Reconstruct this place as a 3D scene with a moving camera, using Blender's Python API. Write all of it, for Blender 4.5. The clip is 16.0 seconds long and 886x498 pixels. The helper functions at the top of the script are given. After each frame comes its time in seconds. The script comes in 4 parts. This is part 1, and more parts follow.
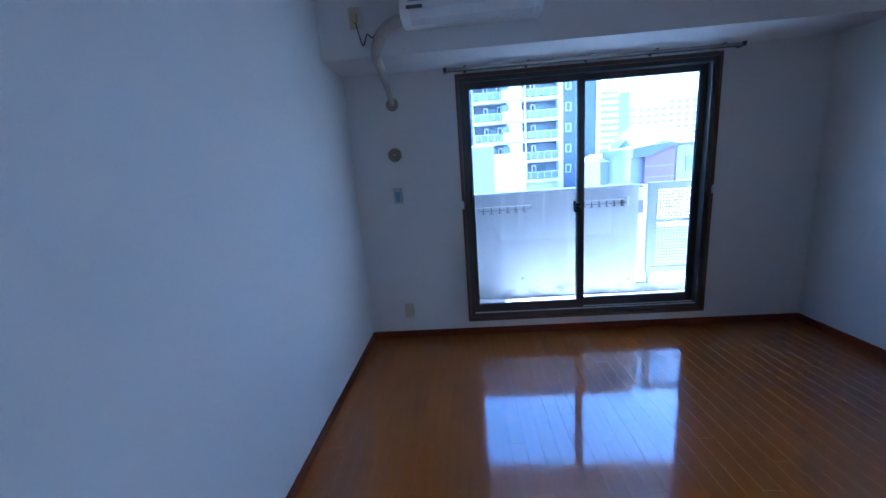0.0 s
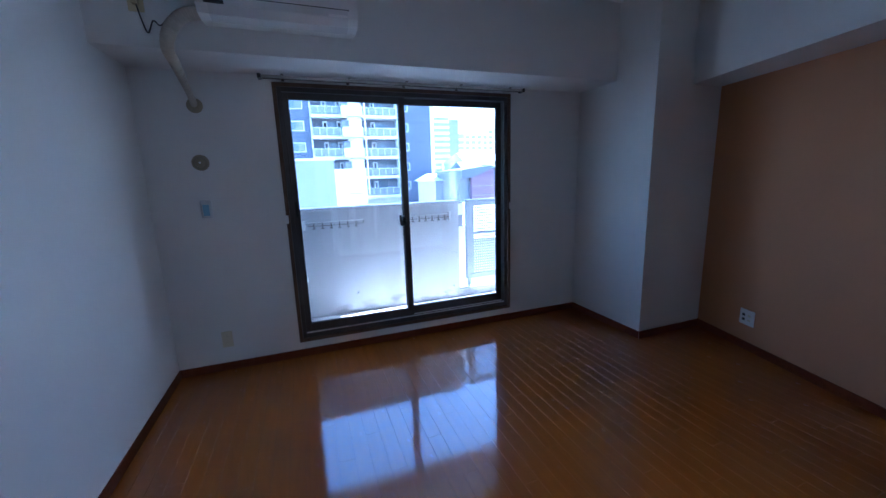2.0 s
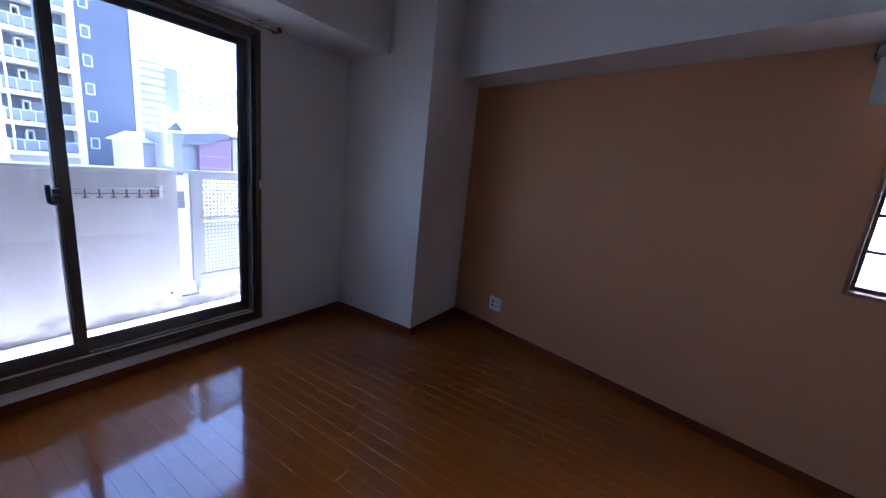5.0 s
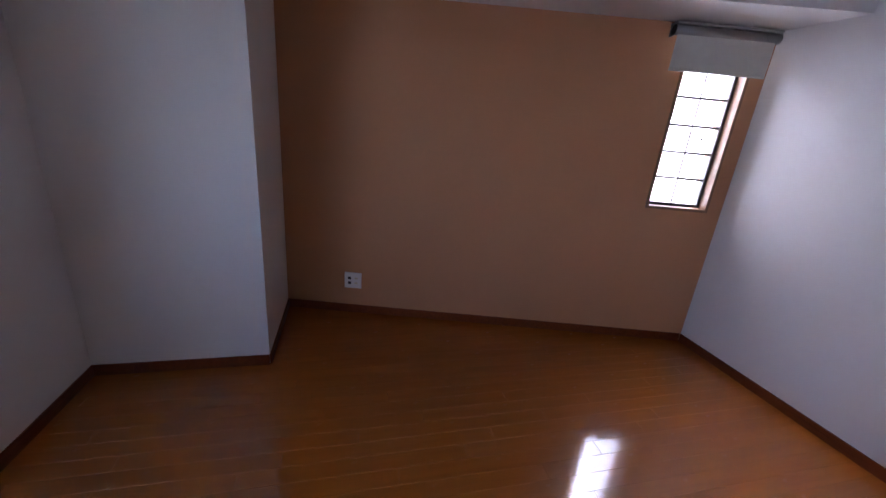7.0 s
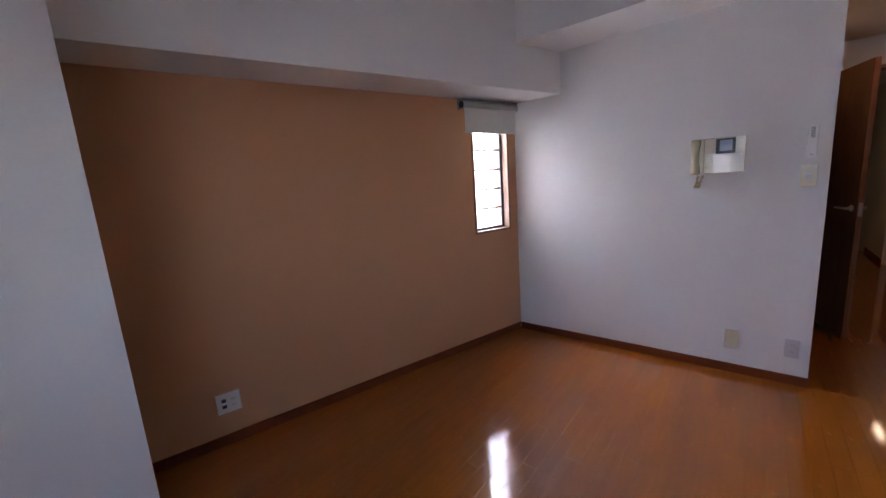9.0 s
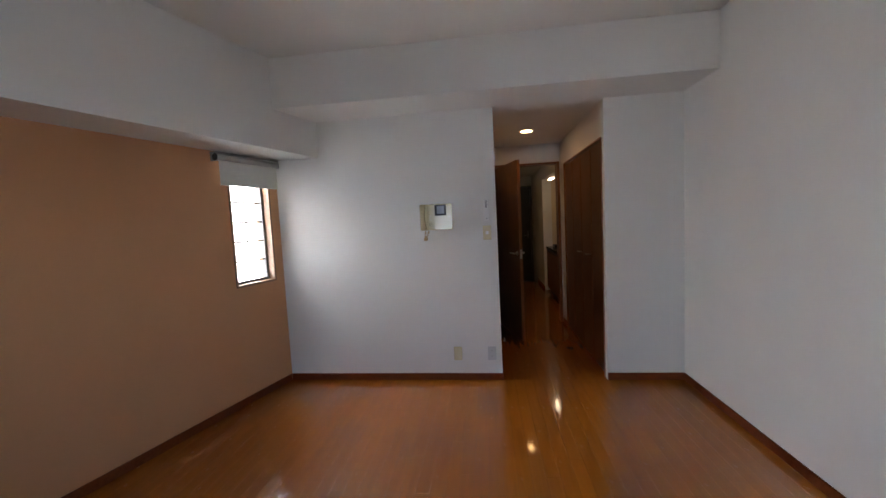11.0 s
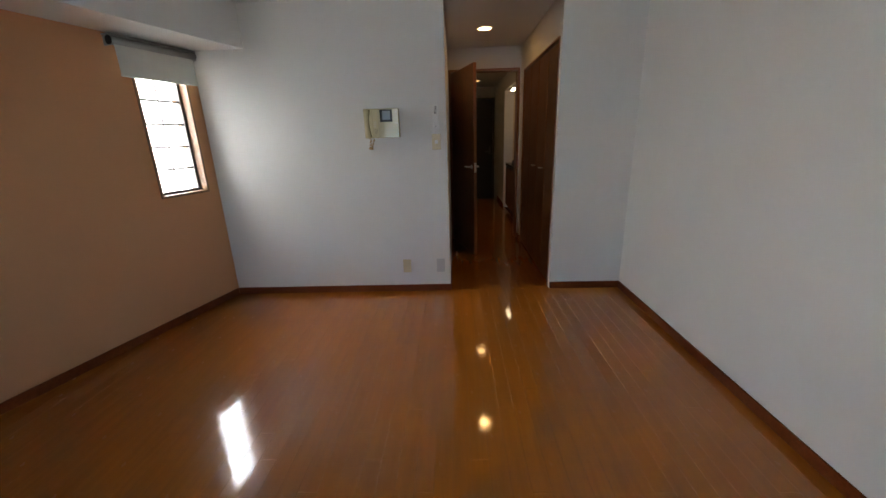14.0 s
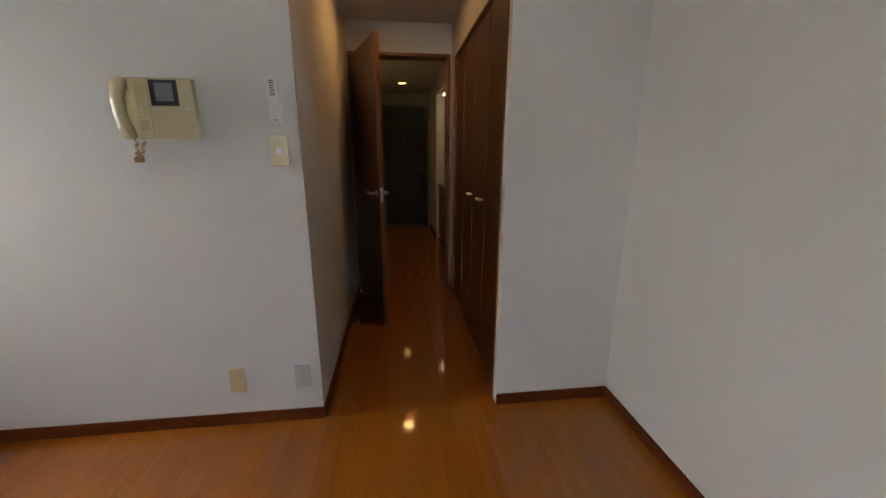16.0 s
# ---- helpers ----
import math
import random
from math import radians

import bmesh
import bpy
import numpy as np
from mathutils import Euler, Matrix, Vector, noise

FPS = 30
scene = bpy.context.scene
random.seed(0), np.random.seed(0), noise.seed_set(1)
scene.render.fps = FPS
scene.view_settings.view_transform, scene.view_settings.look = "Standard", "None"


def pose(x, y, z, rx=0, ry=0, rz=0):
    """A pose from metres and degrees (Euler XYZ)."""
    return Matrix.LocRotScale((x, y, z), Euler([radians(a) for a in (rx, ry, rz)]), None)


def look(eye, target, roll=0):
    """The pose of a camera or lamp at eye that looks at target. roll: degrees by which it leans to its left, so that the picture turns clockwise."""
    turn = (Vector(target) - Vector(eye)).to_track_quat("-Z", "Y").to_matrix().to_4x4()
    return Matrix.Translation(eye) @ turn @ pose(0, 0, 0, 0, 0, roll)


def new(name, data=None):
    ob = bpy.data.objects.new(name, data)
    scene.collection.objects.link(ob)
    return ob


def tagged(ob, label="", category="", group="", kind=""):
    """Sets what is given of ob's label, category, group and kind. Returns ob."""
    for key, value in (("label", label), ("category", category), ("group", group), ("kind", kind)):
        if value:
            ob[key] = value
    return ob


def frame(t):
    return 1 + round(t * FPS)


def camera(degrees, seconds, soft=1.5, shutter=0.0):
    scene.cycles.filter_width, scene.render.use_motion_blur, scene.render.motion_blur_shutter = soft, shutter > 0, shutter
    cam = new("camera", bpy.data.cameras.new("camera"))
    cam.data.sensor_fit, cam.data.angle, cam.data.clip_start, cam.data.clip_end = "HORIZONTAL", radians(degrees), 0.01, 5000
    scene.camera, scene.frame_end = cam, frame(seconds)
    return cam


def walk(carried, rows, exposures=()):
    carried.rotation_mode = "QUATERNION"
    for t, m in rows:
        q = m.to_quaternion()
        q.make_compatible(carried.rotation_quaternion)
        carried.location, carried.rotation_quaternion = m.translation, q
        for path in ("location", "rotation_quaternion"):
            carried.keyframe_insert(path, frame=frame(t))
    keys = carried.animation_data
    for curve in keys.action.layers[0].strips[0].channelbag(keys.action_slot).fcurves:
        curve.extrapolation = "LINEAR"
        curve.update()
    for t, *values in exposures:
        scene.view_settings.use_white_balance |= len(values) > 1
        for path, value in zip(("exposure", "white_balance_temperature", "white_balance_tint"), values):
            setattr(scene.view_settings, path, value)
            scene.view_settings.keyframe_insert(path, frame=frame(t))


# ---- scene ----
cam = camera(99.88, 16.0)
PATH = [
    (0, pose(0.825, 0.638, 1.367, 77.94, 4.07, 2.81)),
    (0.5, pose(0.853, 0.655, 1.377, 77.65, 2.86, -3.66)),
    (1, pose(0.887, 0.633, 1.346, 78.53, 2.35, -9.75)),
    (1.5, pose(0.904, 0.618, 1.366, 77.96, 2.18, -15.80)),
    (2, pose(0.944, 0.592, 1.356, 79.04, 1.80, -20.47)),
    (2.5, pose(0.953, 0.578, 1.347, 78.39, 1.47, -26.67)),
    (3, pose(0.967, 0.558, 1.350, 78.21, 0.87, -34.53)),
    (3.5, pose(0.973, 0.550, 1.321, 78.75, -1.97, -42.51)),
    (4, pose(0.976, 0.634, 1.319, 77.78, -7.19, -47.27)),
    (4.2, pose(1.009, 0.709, 1.309, 77.43, -8.64, -47.77)),
    (6.3, pose(1.470, 1.944, 1.324, 74.89, -4.52, -85.15)),
    (6.5, pose(1.500, 2.047, 1.335, 74.37, -7.70, -89.47)),
    (7, pose(1.517, 2.324, 1.336, 71.44, -4.97, -103.43)),
    (7.5, pose(1.661, 2.515, 1.325, 73.68, -0.99, -110.76)),
    (8, pose(1.804, 2.652, 1.319, 81.84, 2.52, -117.43)),
    (8.5, pose(1.766, 2.831, 1.398, 81.00, 6.07, -131.76)),
    (9, pose(1.781, 2.952, 1.368, 80.03, 3.96, -140.65)),
    (9.5, pose(1.736, 3.070, 1.337, 79.14, 2.60, -153.55)),
    (10, pose(1.560, 3.070, 1.340, 78.28, 3.81, -163.14)),
    (10.2, pose(1.552, 3.096, 1.354, 78.02, 3.52, -166.29)),
    (12.3, pose(1.477, 3.160, 1.404, 100.48, 2.71, -175.58)),
    (12.5, pose(1.459, 3.163, 1.409, 97.30, 2.82, -174.78)),
    (13, pose(1.469, 3.151, 1.371, 82.81, 2.55, -174.48)),
    (13.5, pose(1.474, 3.126, 1.332, 75.53, 2.52, -175.68)),
    (14, pose(1.408, 3.069, 1.306, 73.23, 1.80, -178.42)),
    (14.5, pose(1.338, 2.839, 1.257, 73.15, 1.29, -187.56)),
    (15, pose(1.179, 2.488, 1.260, 72.76, 2.62, -192.25)),
    (15.5, pose(1.057, 2.084, 1.254, 75.94, 3.07, -189.57)),
    (16, pose(1.075, 1.631, 1.266, 75.46, -0.20, -186.84)),
]
# seconds, stops, kelvin, tint: the clip's camera cools its picture towards the window and brightens away from it
EXPOSURES = ((0.0, 4.0, 4050, 9), (2.0, 3.7, 4350, 11), (4.0, 3.5, 4750, 16), (6.5, 4.05, 5500, 31), (9.0, 4.37, 6050, 26),
             (10.0, 4.4, 6000, 17), (12.5, 4.5, 6850, 11), (14.5, 4.4, 6450, 7), (16.0, 4.55, 6950, 9))
walk(cam, PATH, EXPOSURES)

# ---- light ----
world = bpy.data.worlds.new("world")
scene.world = world
world.use_nodes = True
sky = world.node_tree.nodes.new("ShaderNodeTexSky")
sky.sky_type = 'NISHITA'
sky.sun_disc = False
SUN_EL, SUN_AZ = radians(36), radians(87.5)         # the sun stands beyond the end of the balcony and grazes the parapet
sky.sun_elevation, sky.sun_rotation = SUN_EL, SUN_AZ
sky.air_density, sky.dust_density = 1.0, 1.5
world.node_tree.links.new(sky.outputs[0], world.node_tree.nodes["Background"].inputs[0])
world.node_tree.nodes["Background"].inputs[1].default_value = 0.12
sun = new("sun", bpy.data.lights.new("sun", 'SUN'))
sun.data.energy, sun.data.angle, sun.data.color = 5.0, radians(0.5), (1.0, 0.95, 0.88)
to_sun = Vector((math.sin(SUN_AZ) * math.cos(SUN_EL), math.cos(SUN_AZ) * math.cos(SUN_EL), math.sin(SUN_EL)))
sun.matrix_world = look(to_sun * 30, (0, 0, 0))


# daylight that the figured glass of the narrow window sends down into the room
slant_light = new("narrow_window_daylight", bpy.data.lights.new("narrow_window_daylight", 'AREA'))
slant_light.data.shape, slant_light.data.size, slant_light.data.size_y = 'RECTANGLE', 0.34, 0.95
slant_light.data.energy, slant_light.data.spread, slant_light.data.color = 0.35, radians(95), (1.0, 0.95, 0.88)
slant_light.matrix_world = look((3.78, 0.22, 1.75), (2.1, 0.6, 0.0))

WARM = (1.0, 0.54, 0.19)     # colour of the lit downlights


def glowing(name, colour, strength):
    m = bpy.data.materials.new(name)
    m.use_nodes = True
    e = m.node_tree.nodes.new("ShaderNodeEmission")
    e.inputs["Color"].default_value, e.inputs["Strength"].default_value = (*colour, 1), strength
    m.node_tree.links.new(e.outputs[0], m.node_tree.nodes["Material Output"].inputs["Surface"])
    return m


M_LIT_HALL = glowing("lit warm diffuser", WARM, 3.2)
M_LIT_HALL_INNER = glowing("lit inner diffuser", WARM, 1.6)
M_LIT_ENTRANCE = glowing("lit dim diffuser", WARM, 0.3)
M_LIT_KITCHEN = glowing("lit kitchen tube", (1.0, 0.72, 0.42), 0.9)

# ---- materials ----
def mat(name, colour, rough=0.5, metal=0.0, spec=0.5, vary=0.0, scale=8.0, bump=0.0, bscale=400.0, stain=0.0, coat=0.0, space="Object", streak=False):
    """A plain material with fine relief, cloudy variation at two scales and uneven gloss."""
    m = bpy.data.materials.new(name)
    m.use_nodes = True
    nt = m.node_tree
    b = nt.nodes["Principled BSDF"]
    b.inputs["Base Color"].default_value = (*colour, 1)
    b.inputs["Roughness"].default_value = rough
    b.inputs["Metallic"].default_value = metal
    b.inputs["Specular IOR Level"].default_value = spec
    b.inputs["Coat Weight"].default_value = coat
    if vary or bump:
        tc = nt.nodes.new("ShaderNodeTexCoord")
    if vary:
        n1 = nt.nodes.new("ShaderNodeTexNoise")
        n1.inputs["Scale"].default_value, n1.inputs["Detail"].default_value = scale, 6
        n2 = nt.nodes.new("ShaderNodeTexNoise")
        n2.inputs["Scale"].default_value, n2.inputs["Detail"].default_value = scale / 7, 3
        src = tc.outputs[space]
        if streak:
            mp = nt.nodes.new("ShaderNodeMapping")
            mp.inputs["Scale"].default_value = (1, 1, 0.18)
            nt.links.new(src, mp.inputs["Vector"])
            src = mp.outputs[0]
        for n in (n1, n2):
            nt.links.new(src, n.inputs["Vector"])
        add = nt.nodes.new("ShaderNodeMath")
        add.operation = 'ADD'
        nt.links.new(n1.outputs["Fac"], add.inputs[0])
        nt.links.new(n2.outputs["Fac"], add.inputs[1])
        r = nt.nodes.new("ShaderNodeMapRange")
        r.inputs["From Min"].default_value, r.inputs["From Max"].default_value = 0.7, 1.3
        r.inputs["To Min"].default_value, r.inputs["To Max"].default_value = 1 - vary, 1 + vary * 0.5
        nt.links.new(add.outputs[0], r.inputs["Value"])
        mul = nt.nodes.new("ShaderNodeVectorMath")
        mul.operation = 'SCALE'
        mul.inputs[0].default_value = colour
        nt.links.new(r.outputs[0], mul.inputs["Scale"])
        nt.links.new(mul.outputs[0], b.inputs["Base Color"])
        rr = nt.nodes.new("ShaderNodeMapRange")
        rr.inputs["To Min"].default_value, rr.inputs["To Max"].default_value = rough * 0.85, min(1, rough * 1.2)
        nt.links.new(n1.outputs["Fac"], rr.inputs["Value"])
        nt.links.new(rr.outputs[0], b.inputs["Roughness"])
    if bump:
        n3 = nt.nodes.new("ShaderNodeTexNoise")
        n3.inputs["Scale"].default_value, n3.inputs["Detail"].default_value = bscale, 3
        nt.links.new(tc.outputs[space], n3.inputs["Vector"])
        bp = nt.nodes.new("ShaderNodeBump")
        bp.inputs["Strength"].default_value, bp.inputs["Distance"].default_value = bump, 0.001
        nt.links.new(n3.outputs["Fac"], bp.inputs["Height"])
        nt.links.new(bp.outputs[0], b.inputs["Normal"])
    return m


def wood(name, dark, light, rough=0.3, axis="Y", stretch=12.0, scale=6.0, coat=0.0, vary=0.25, relief=0.05):
    """Wood: grain drawn out along one axis, a tone of its own for each object, pores as relief."""
    m = bpy.data.materials.new(name)
    m.use_nodes = True
    nt = m.node_tree
    b = nt.nodes["Principled BSDF"]
    tc = nt.nodes.new("ShaderNodeTexCoord")
    info = nt.nodes.new("ShaderNodeObjectInfo")
    off = nt.nodes.new("ShaderNodeVectorMath")
    off.operation = 'SCALE'
    off.inputs[0].default_value = (13.0, 29.0, 7.0)
    nt.links.new(info.outputs["Random"], off.inputs["Scale"])
    add = nt.nodes.new("ShaderNodeVectorMath")
    add.operation = 'ADD'
    nt.links.new(tc.outputs["Object"], add.inputs[0])
    nt.links.new(off.outputs[0], add.inputs[1])
    mp = nt.nodes.new("ShaderNodeMapping")
    s = [stretch] * 3
    s["XYZ".index(axis)] = 1.0
    mp.inputs["Scale"].default_value = s
    nt.links.new(add.outputs[0], mp.inputs["Vector"])
    n = nt.nodes.new("ShaderNodeTexNoise")
    n.inputs["Scale"].default_value, n.inputs["Detail"].default_value, n.inputs["Distortion"].default_value = scale, 8, 0.6
    nt.links.new(mp.outputs[0], n.inputs["Vector"])
    ramp = nt.nodes.new("ShaderNodeValToRGB")
    ramp.color_ramp.elements[0].position, ramp.color_ramp.elements[1].position = 0.3, 0.72
    ramp.color_ramp.elements[0].color, ramp.color_ramp.elements[1].color = (*dark, 1), (*light, 1)
    nt.links.new(n.outputs["Fac"], ramp.inputs[0])
    tone = nt.nodes.new("ShaderNodeMapRange")
    tone.inputs["To Min"].default_value, tone.inputs["To Max"].default_value = 1 - vary, 1 + vary
    nt.links.new(info.outputs["Random"], tone.inputs["Value"])
    mul = nt.nodes.new("ShaderNodeVectorMath")
    mul.operation = 'SCALE'
    nt.links.new(ramp.outputs[0], mul.inputs[0])
    nt.links.new(tone.outputs[0], mul.inputs["Scale"])
    nt.links.new(mul.outputs[0], b.inputs["Base Color"])
    wear = nt.nodes.new("ShaderNodeTexNoise")
    wear.inputs["Scale"].default_value, wear.inputs["Detail"].default_value = 3.0, 5
    nt.links.new(tc.outputs["Object"], wear.inputs["Vector"])
    rr = nt.nodes.new("ShaderNodeMapRange")
    rr.inputs["To Min"].default_value, rr.inputs["To Max"].default_value = rough * 0.75, rough * 1.3
    nt.links.new(wear.outputs["Fac"], rr.inputs["Value"])
    nt.links.new(rr.outputs[0], b.inputs["Roughness"])
    b.inputs["Coat Weight"].default_value, b.inputs["Coat Roughness"].default_value = coat, 0.075
    b.inputs["Coat IOR"].default_value = 1.62
    bp = nt.nodes.new("ShaderNodeBump")
    bp.inputs["Strength"].default_value, bp.inputs["Distance"].default_value = relief, 0.0005
    nt.links.new(n.outputs["Fac"], bp.inputs["Height"])
    nt.links.new(bp.outputs[0], b.inputs["Normal"])
    return m


M_WALL = mat("wallpaper", (0.69, 0.68, 0.65), 0.75, vary=0.035, scale=3.0, bump=0.35, bscale=260)
M_ACCENT = mat("accent wallpaper", (0.50, 0.244, 0.114), 0.7, vary=0.06, scale=3.0, bump=0.35, bscale=260)
M_CEIL = mat("ceiling paper", (0.69, 0.675, 0.64), 0.8, vary=0.03, scale=2.0, bump=0.35, bscale=260)
M_FLOOR = wood("lacquered floor board", (0.28, 0.081, 0.0070), (0.325, 0.098, 0.009), 0.25, "Y", 14, 2.5, coat=1.0, vary=0.03, relief=0.0)
M_FLOOR.node_tree.nodes["Principled BSDF"].inputs["Specular IOR Level"].default_value = 0.1
M_SUB = mat("floor joint", (0.15, 0.043, 0.008), 0.6)
M_BASE = wood("dark baseboard wood", (0.12, 0.026, 0.005), (0.18, 0.040, 0.008), 0.5, "X", 10, 6, vary=0.1)
M_BASE.node_tree.nodes["Principled BSDF"].inputs["Specular IOR Level"].default_value = 0.15
M_CASE = wood("window casing wood", (0.19, 0.10, 0.05), (0.29, 0.155, 0.08), 0.4, "Z", 10, 8, vary=0.1)
# the same casing wood, with the balcony window's shade put into the colour
M_CASESHADE = wood("shade-toned window casing wood", (0.085, 0.048, 0.026), (0.14, 0.08, 0.045), 0.4, "Z", 10, 8, vary=0.1)
M_DOOR = wood("reddish door veneer", (0.07, 0.021, 0.007), (0.14, 0.043, 0.014), 0.3, "Z", 9, 5, vary=0.12)
M_JAMB = wood("door casing wood", (0.16, 0.06, 0.022), (0.25, 0.10, 0.04), 0.35, "Z", 10, 6, vary=0.08)
M_ALU = mat("bronze aluminium", (0.09, 0.083, 0.077), 0.4, metal=0.4, vary=0.15, scale=20)
M_RAIL = mat("aged brown rail", (0.48, 0.45, 0.42), 0.25, metal=0.95, vary=0.2, scale=30)
M_RUBBER = mat("black rubber", (0.015, 0.015, 0.015), 0.6)
M_CHROME = mat("chrome", (0.80, 0.79, 0.77), 0.30, metal=1.0)
M_CREAM = mat("yellowed plastic", (0.62, 0.54, 0.33), 0.18, coat=0.5, vary=0.06, scale=12)
M_VENT = mat("aged brownish plastic", (0.30, 0.26, 0.17), 0.4, vary=0.1, scale=20)
M_GLOSSC = mat("glossy yellowed cover", (0.60, 0.53, 0.34), 0.05, coat=1.0)
M_PLATE = mat("ivory plastic", (0.60, 0.55, 0.38), 0.4, vary=0.04, scale=20)
M_WHITE = mat("white plastic", (0.72, 0.72, 0.70), 0.4, vary=0.03, scale=15)
M_ACGLOSS = mat("glossy white plastic", (0.70, 0.70, 0.69), 0.15, coat=0.5, vary=0.03, scale=15)
M_DUCT = mat("beige duct tape", (0.50, 0.45, 0.36), 0.6, vary=0.2, scale=25, bump=0.5, bscale=120)
M_DARK = mat("dark plastic", (0.02, 0.02, 0.022), 0.35)
M_GREYP = mat("greyish plastic", (0.50, 0.50, 0.50), 0.4, vary=0.03, scale=15)
M_SCREEN = mat("grey screen glass", (0.22, 0.24, 0.27), 0.08)
M_BLIND = mat("grey blind cloth", (0.60, 0.60, 0.54), 0.85, vary=0.05, scale=20, bump=0.4, bscale=700)
M_BLINDTUBE = mat("grey blind case", (0.36, 0.36, 0.34), 0.35, metal=0.5)
M_LAMP = mat("milky lamp cover", (0.82, 0.80, 0.84), 0.14, vary=0.02, scale=4)
M_CONC = mat("weathered parapet paint", (0.46, 0.46, 0.475), 0.8, vary=0.16, scale=5, streak=True, bump=0.8, bscale=90)
M_BALFLOOR = mat("balcony concrete", (0.50, 0.49, 0.48), 0.85, vary=0.3, scale=7, bump=0.8, bscale=120)
M_BALWHITE = mat("white enamelled metal", (0.75, 0.76, 0.76), 0.35, vary=0.06, scale=18)
M_GATE = mat("grey enamelled metal", (0.27, 0.28, 0.30), 0.4, metal=0.3, vary=0.1, scale=12)
M_TILE_W = mat("white facade tile", (0.60, 0.60, 0.58), 0.6, vary=0.06, scale=0.8)
M_NAVY = mat("navy facade tile", (0.075, 0.09, 0.128), 0.5, vary=0.15, scale=1.5)
# the shade of the balcony recesses is put into this dark base colour
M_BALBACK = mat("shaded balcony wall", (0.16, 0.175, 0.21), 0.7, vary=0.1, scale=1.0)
M_GLASSDARK = mat("far window glass", (0.10, 0.13, 0.17), 0.1)
M_GLASSRAIL = mat("pale rail panel", (0.18, 0.19, 0.215), 0.2)
M_ROOF = mat("grey roof", (0.11, 0.125, 0.15), 0.7, vary=0.2, scale=2)
M_MAROON = mat("maroon siding", (0.17, 0.11, 0.15), 0.7, vary=0.1, scale=2)
M_PALE = mat("pale siding", (0.26, 0.27, 0.29), 0.7, vary=0.1, scale=1)
# navy lightened: the haze of distance is put into the base colour
M_HAZE = mat("hazy blue far wall", (0.20, 0.215, 0.275), 0.7, vary=0.1, scale=1)
# white wall turned from the sun: its shade is put into the colour
M_SHADEWALL = mat("white wall toned as shaded", (0.27, 0.28, 0.29), 0.8, vary=0.1, scale=1.5)
# window colour paled to carry the distance haze
M_FARWIN = mat("hazy far window", (0.24, 0.27, 0.31), 0.4)
M_GROUND = mat("street asphalt and yards", (0.22, 0.22, 0.22), 0.9, vary=0.4, scale=0.2)
M_STEELDOOR = mat("painted steel door", (0.022, 0.015, 0.009), 0.45, vary=0.1, scale=5)
M_COUNTER = mat("dark worktop", (0.03, 0.028, 0.026), 0.2)
M_KITCHEN = mat("cream kitchen panel", (0.62, 0.52, 0.36), 0.4, vary=0.05, scale=5)
M_TILE_E = mat("entrance tile", (0.08, 0.075, 0.07), 0.6, vary=0.2, scale=8)

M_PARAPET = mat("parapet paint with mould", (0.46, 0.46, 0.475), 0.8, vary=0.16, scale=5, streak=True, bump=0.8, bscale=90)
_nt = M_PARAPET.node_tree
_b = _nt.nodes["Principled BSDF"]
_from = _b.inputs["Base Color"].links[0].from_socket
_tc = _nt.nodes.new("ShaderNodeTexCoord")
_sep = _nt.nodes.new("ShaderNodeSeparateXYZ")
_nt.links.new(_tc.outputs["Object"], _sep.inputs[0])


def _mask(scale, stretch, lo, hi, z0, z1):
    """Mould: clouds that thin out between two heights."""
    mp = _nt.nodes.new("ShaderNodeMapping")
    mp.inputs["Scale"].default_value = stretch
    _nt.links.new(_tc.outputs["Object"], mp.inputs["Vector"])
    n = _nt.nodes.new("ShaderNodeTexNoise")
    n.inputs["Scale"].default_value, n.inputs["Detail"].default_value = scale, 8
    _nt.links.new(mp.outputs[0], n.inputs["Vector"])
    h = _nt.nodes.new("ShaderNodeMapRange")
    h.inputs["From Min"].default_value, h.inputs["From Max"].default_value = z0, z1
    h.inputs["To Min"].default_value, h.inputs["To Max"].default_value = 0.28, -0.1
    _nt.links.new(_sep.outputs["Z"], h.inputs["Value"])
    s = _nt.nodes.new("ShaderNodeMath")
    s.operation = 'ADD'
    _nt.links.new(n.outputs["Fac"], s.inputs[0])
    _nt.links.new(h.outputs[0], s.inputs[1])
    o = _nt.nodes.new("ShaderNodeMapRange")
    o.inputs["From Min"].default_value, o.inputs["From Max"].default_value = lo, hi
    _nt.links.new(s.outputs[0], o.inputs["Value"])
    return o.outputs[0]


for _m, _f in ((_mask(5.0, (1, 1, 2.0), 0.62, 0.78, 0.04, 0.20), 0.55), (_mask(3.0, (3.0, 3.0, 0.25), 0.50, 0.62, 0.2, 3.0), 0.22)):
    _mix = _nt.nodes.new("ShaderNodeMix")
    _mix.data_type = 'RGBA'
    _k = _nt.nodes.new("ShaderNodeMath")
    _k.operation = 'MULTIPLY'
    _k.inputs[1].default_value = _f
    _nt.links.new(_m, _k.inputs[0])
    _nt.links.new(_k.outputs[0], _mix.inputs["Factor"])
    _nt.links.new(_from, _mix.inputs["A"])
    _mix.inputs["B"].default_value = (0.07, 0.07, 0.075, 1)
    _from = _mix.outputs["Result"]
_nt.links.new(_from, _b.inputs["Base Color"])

M_GLASS = bpy.data.materials.new("window glass")
M_GLASS.use_nodes = True
_nt = M_GLASS.node_tree
_b = _nt.nodes["Principled BSDF"]
_b.inputs["Base Color"].default_value, _b.inputs["Roughness"].default_value = (0.97, 0.985, 0.98, 1), 0.0
_b.inputs["Transmission Weight"].default_value, _b.inputs["IOR"].default_value = 1.0, 1.45

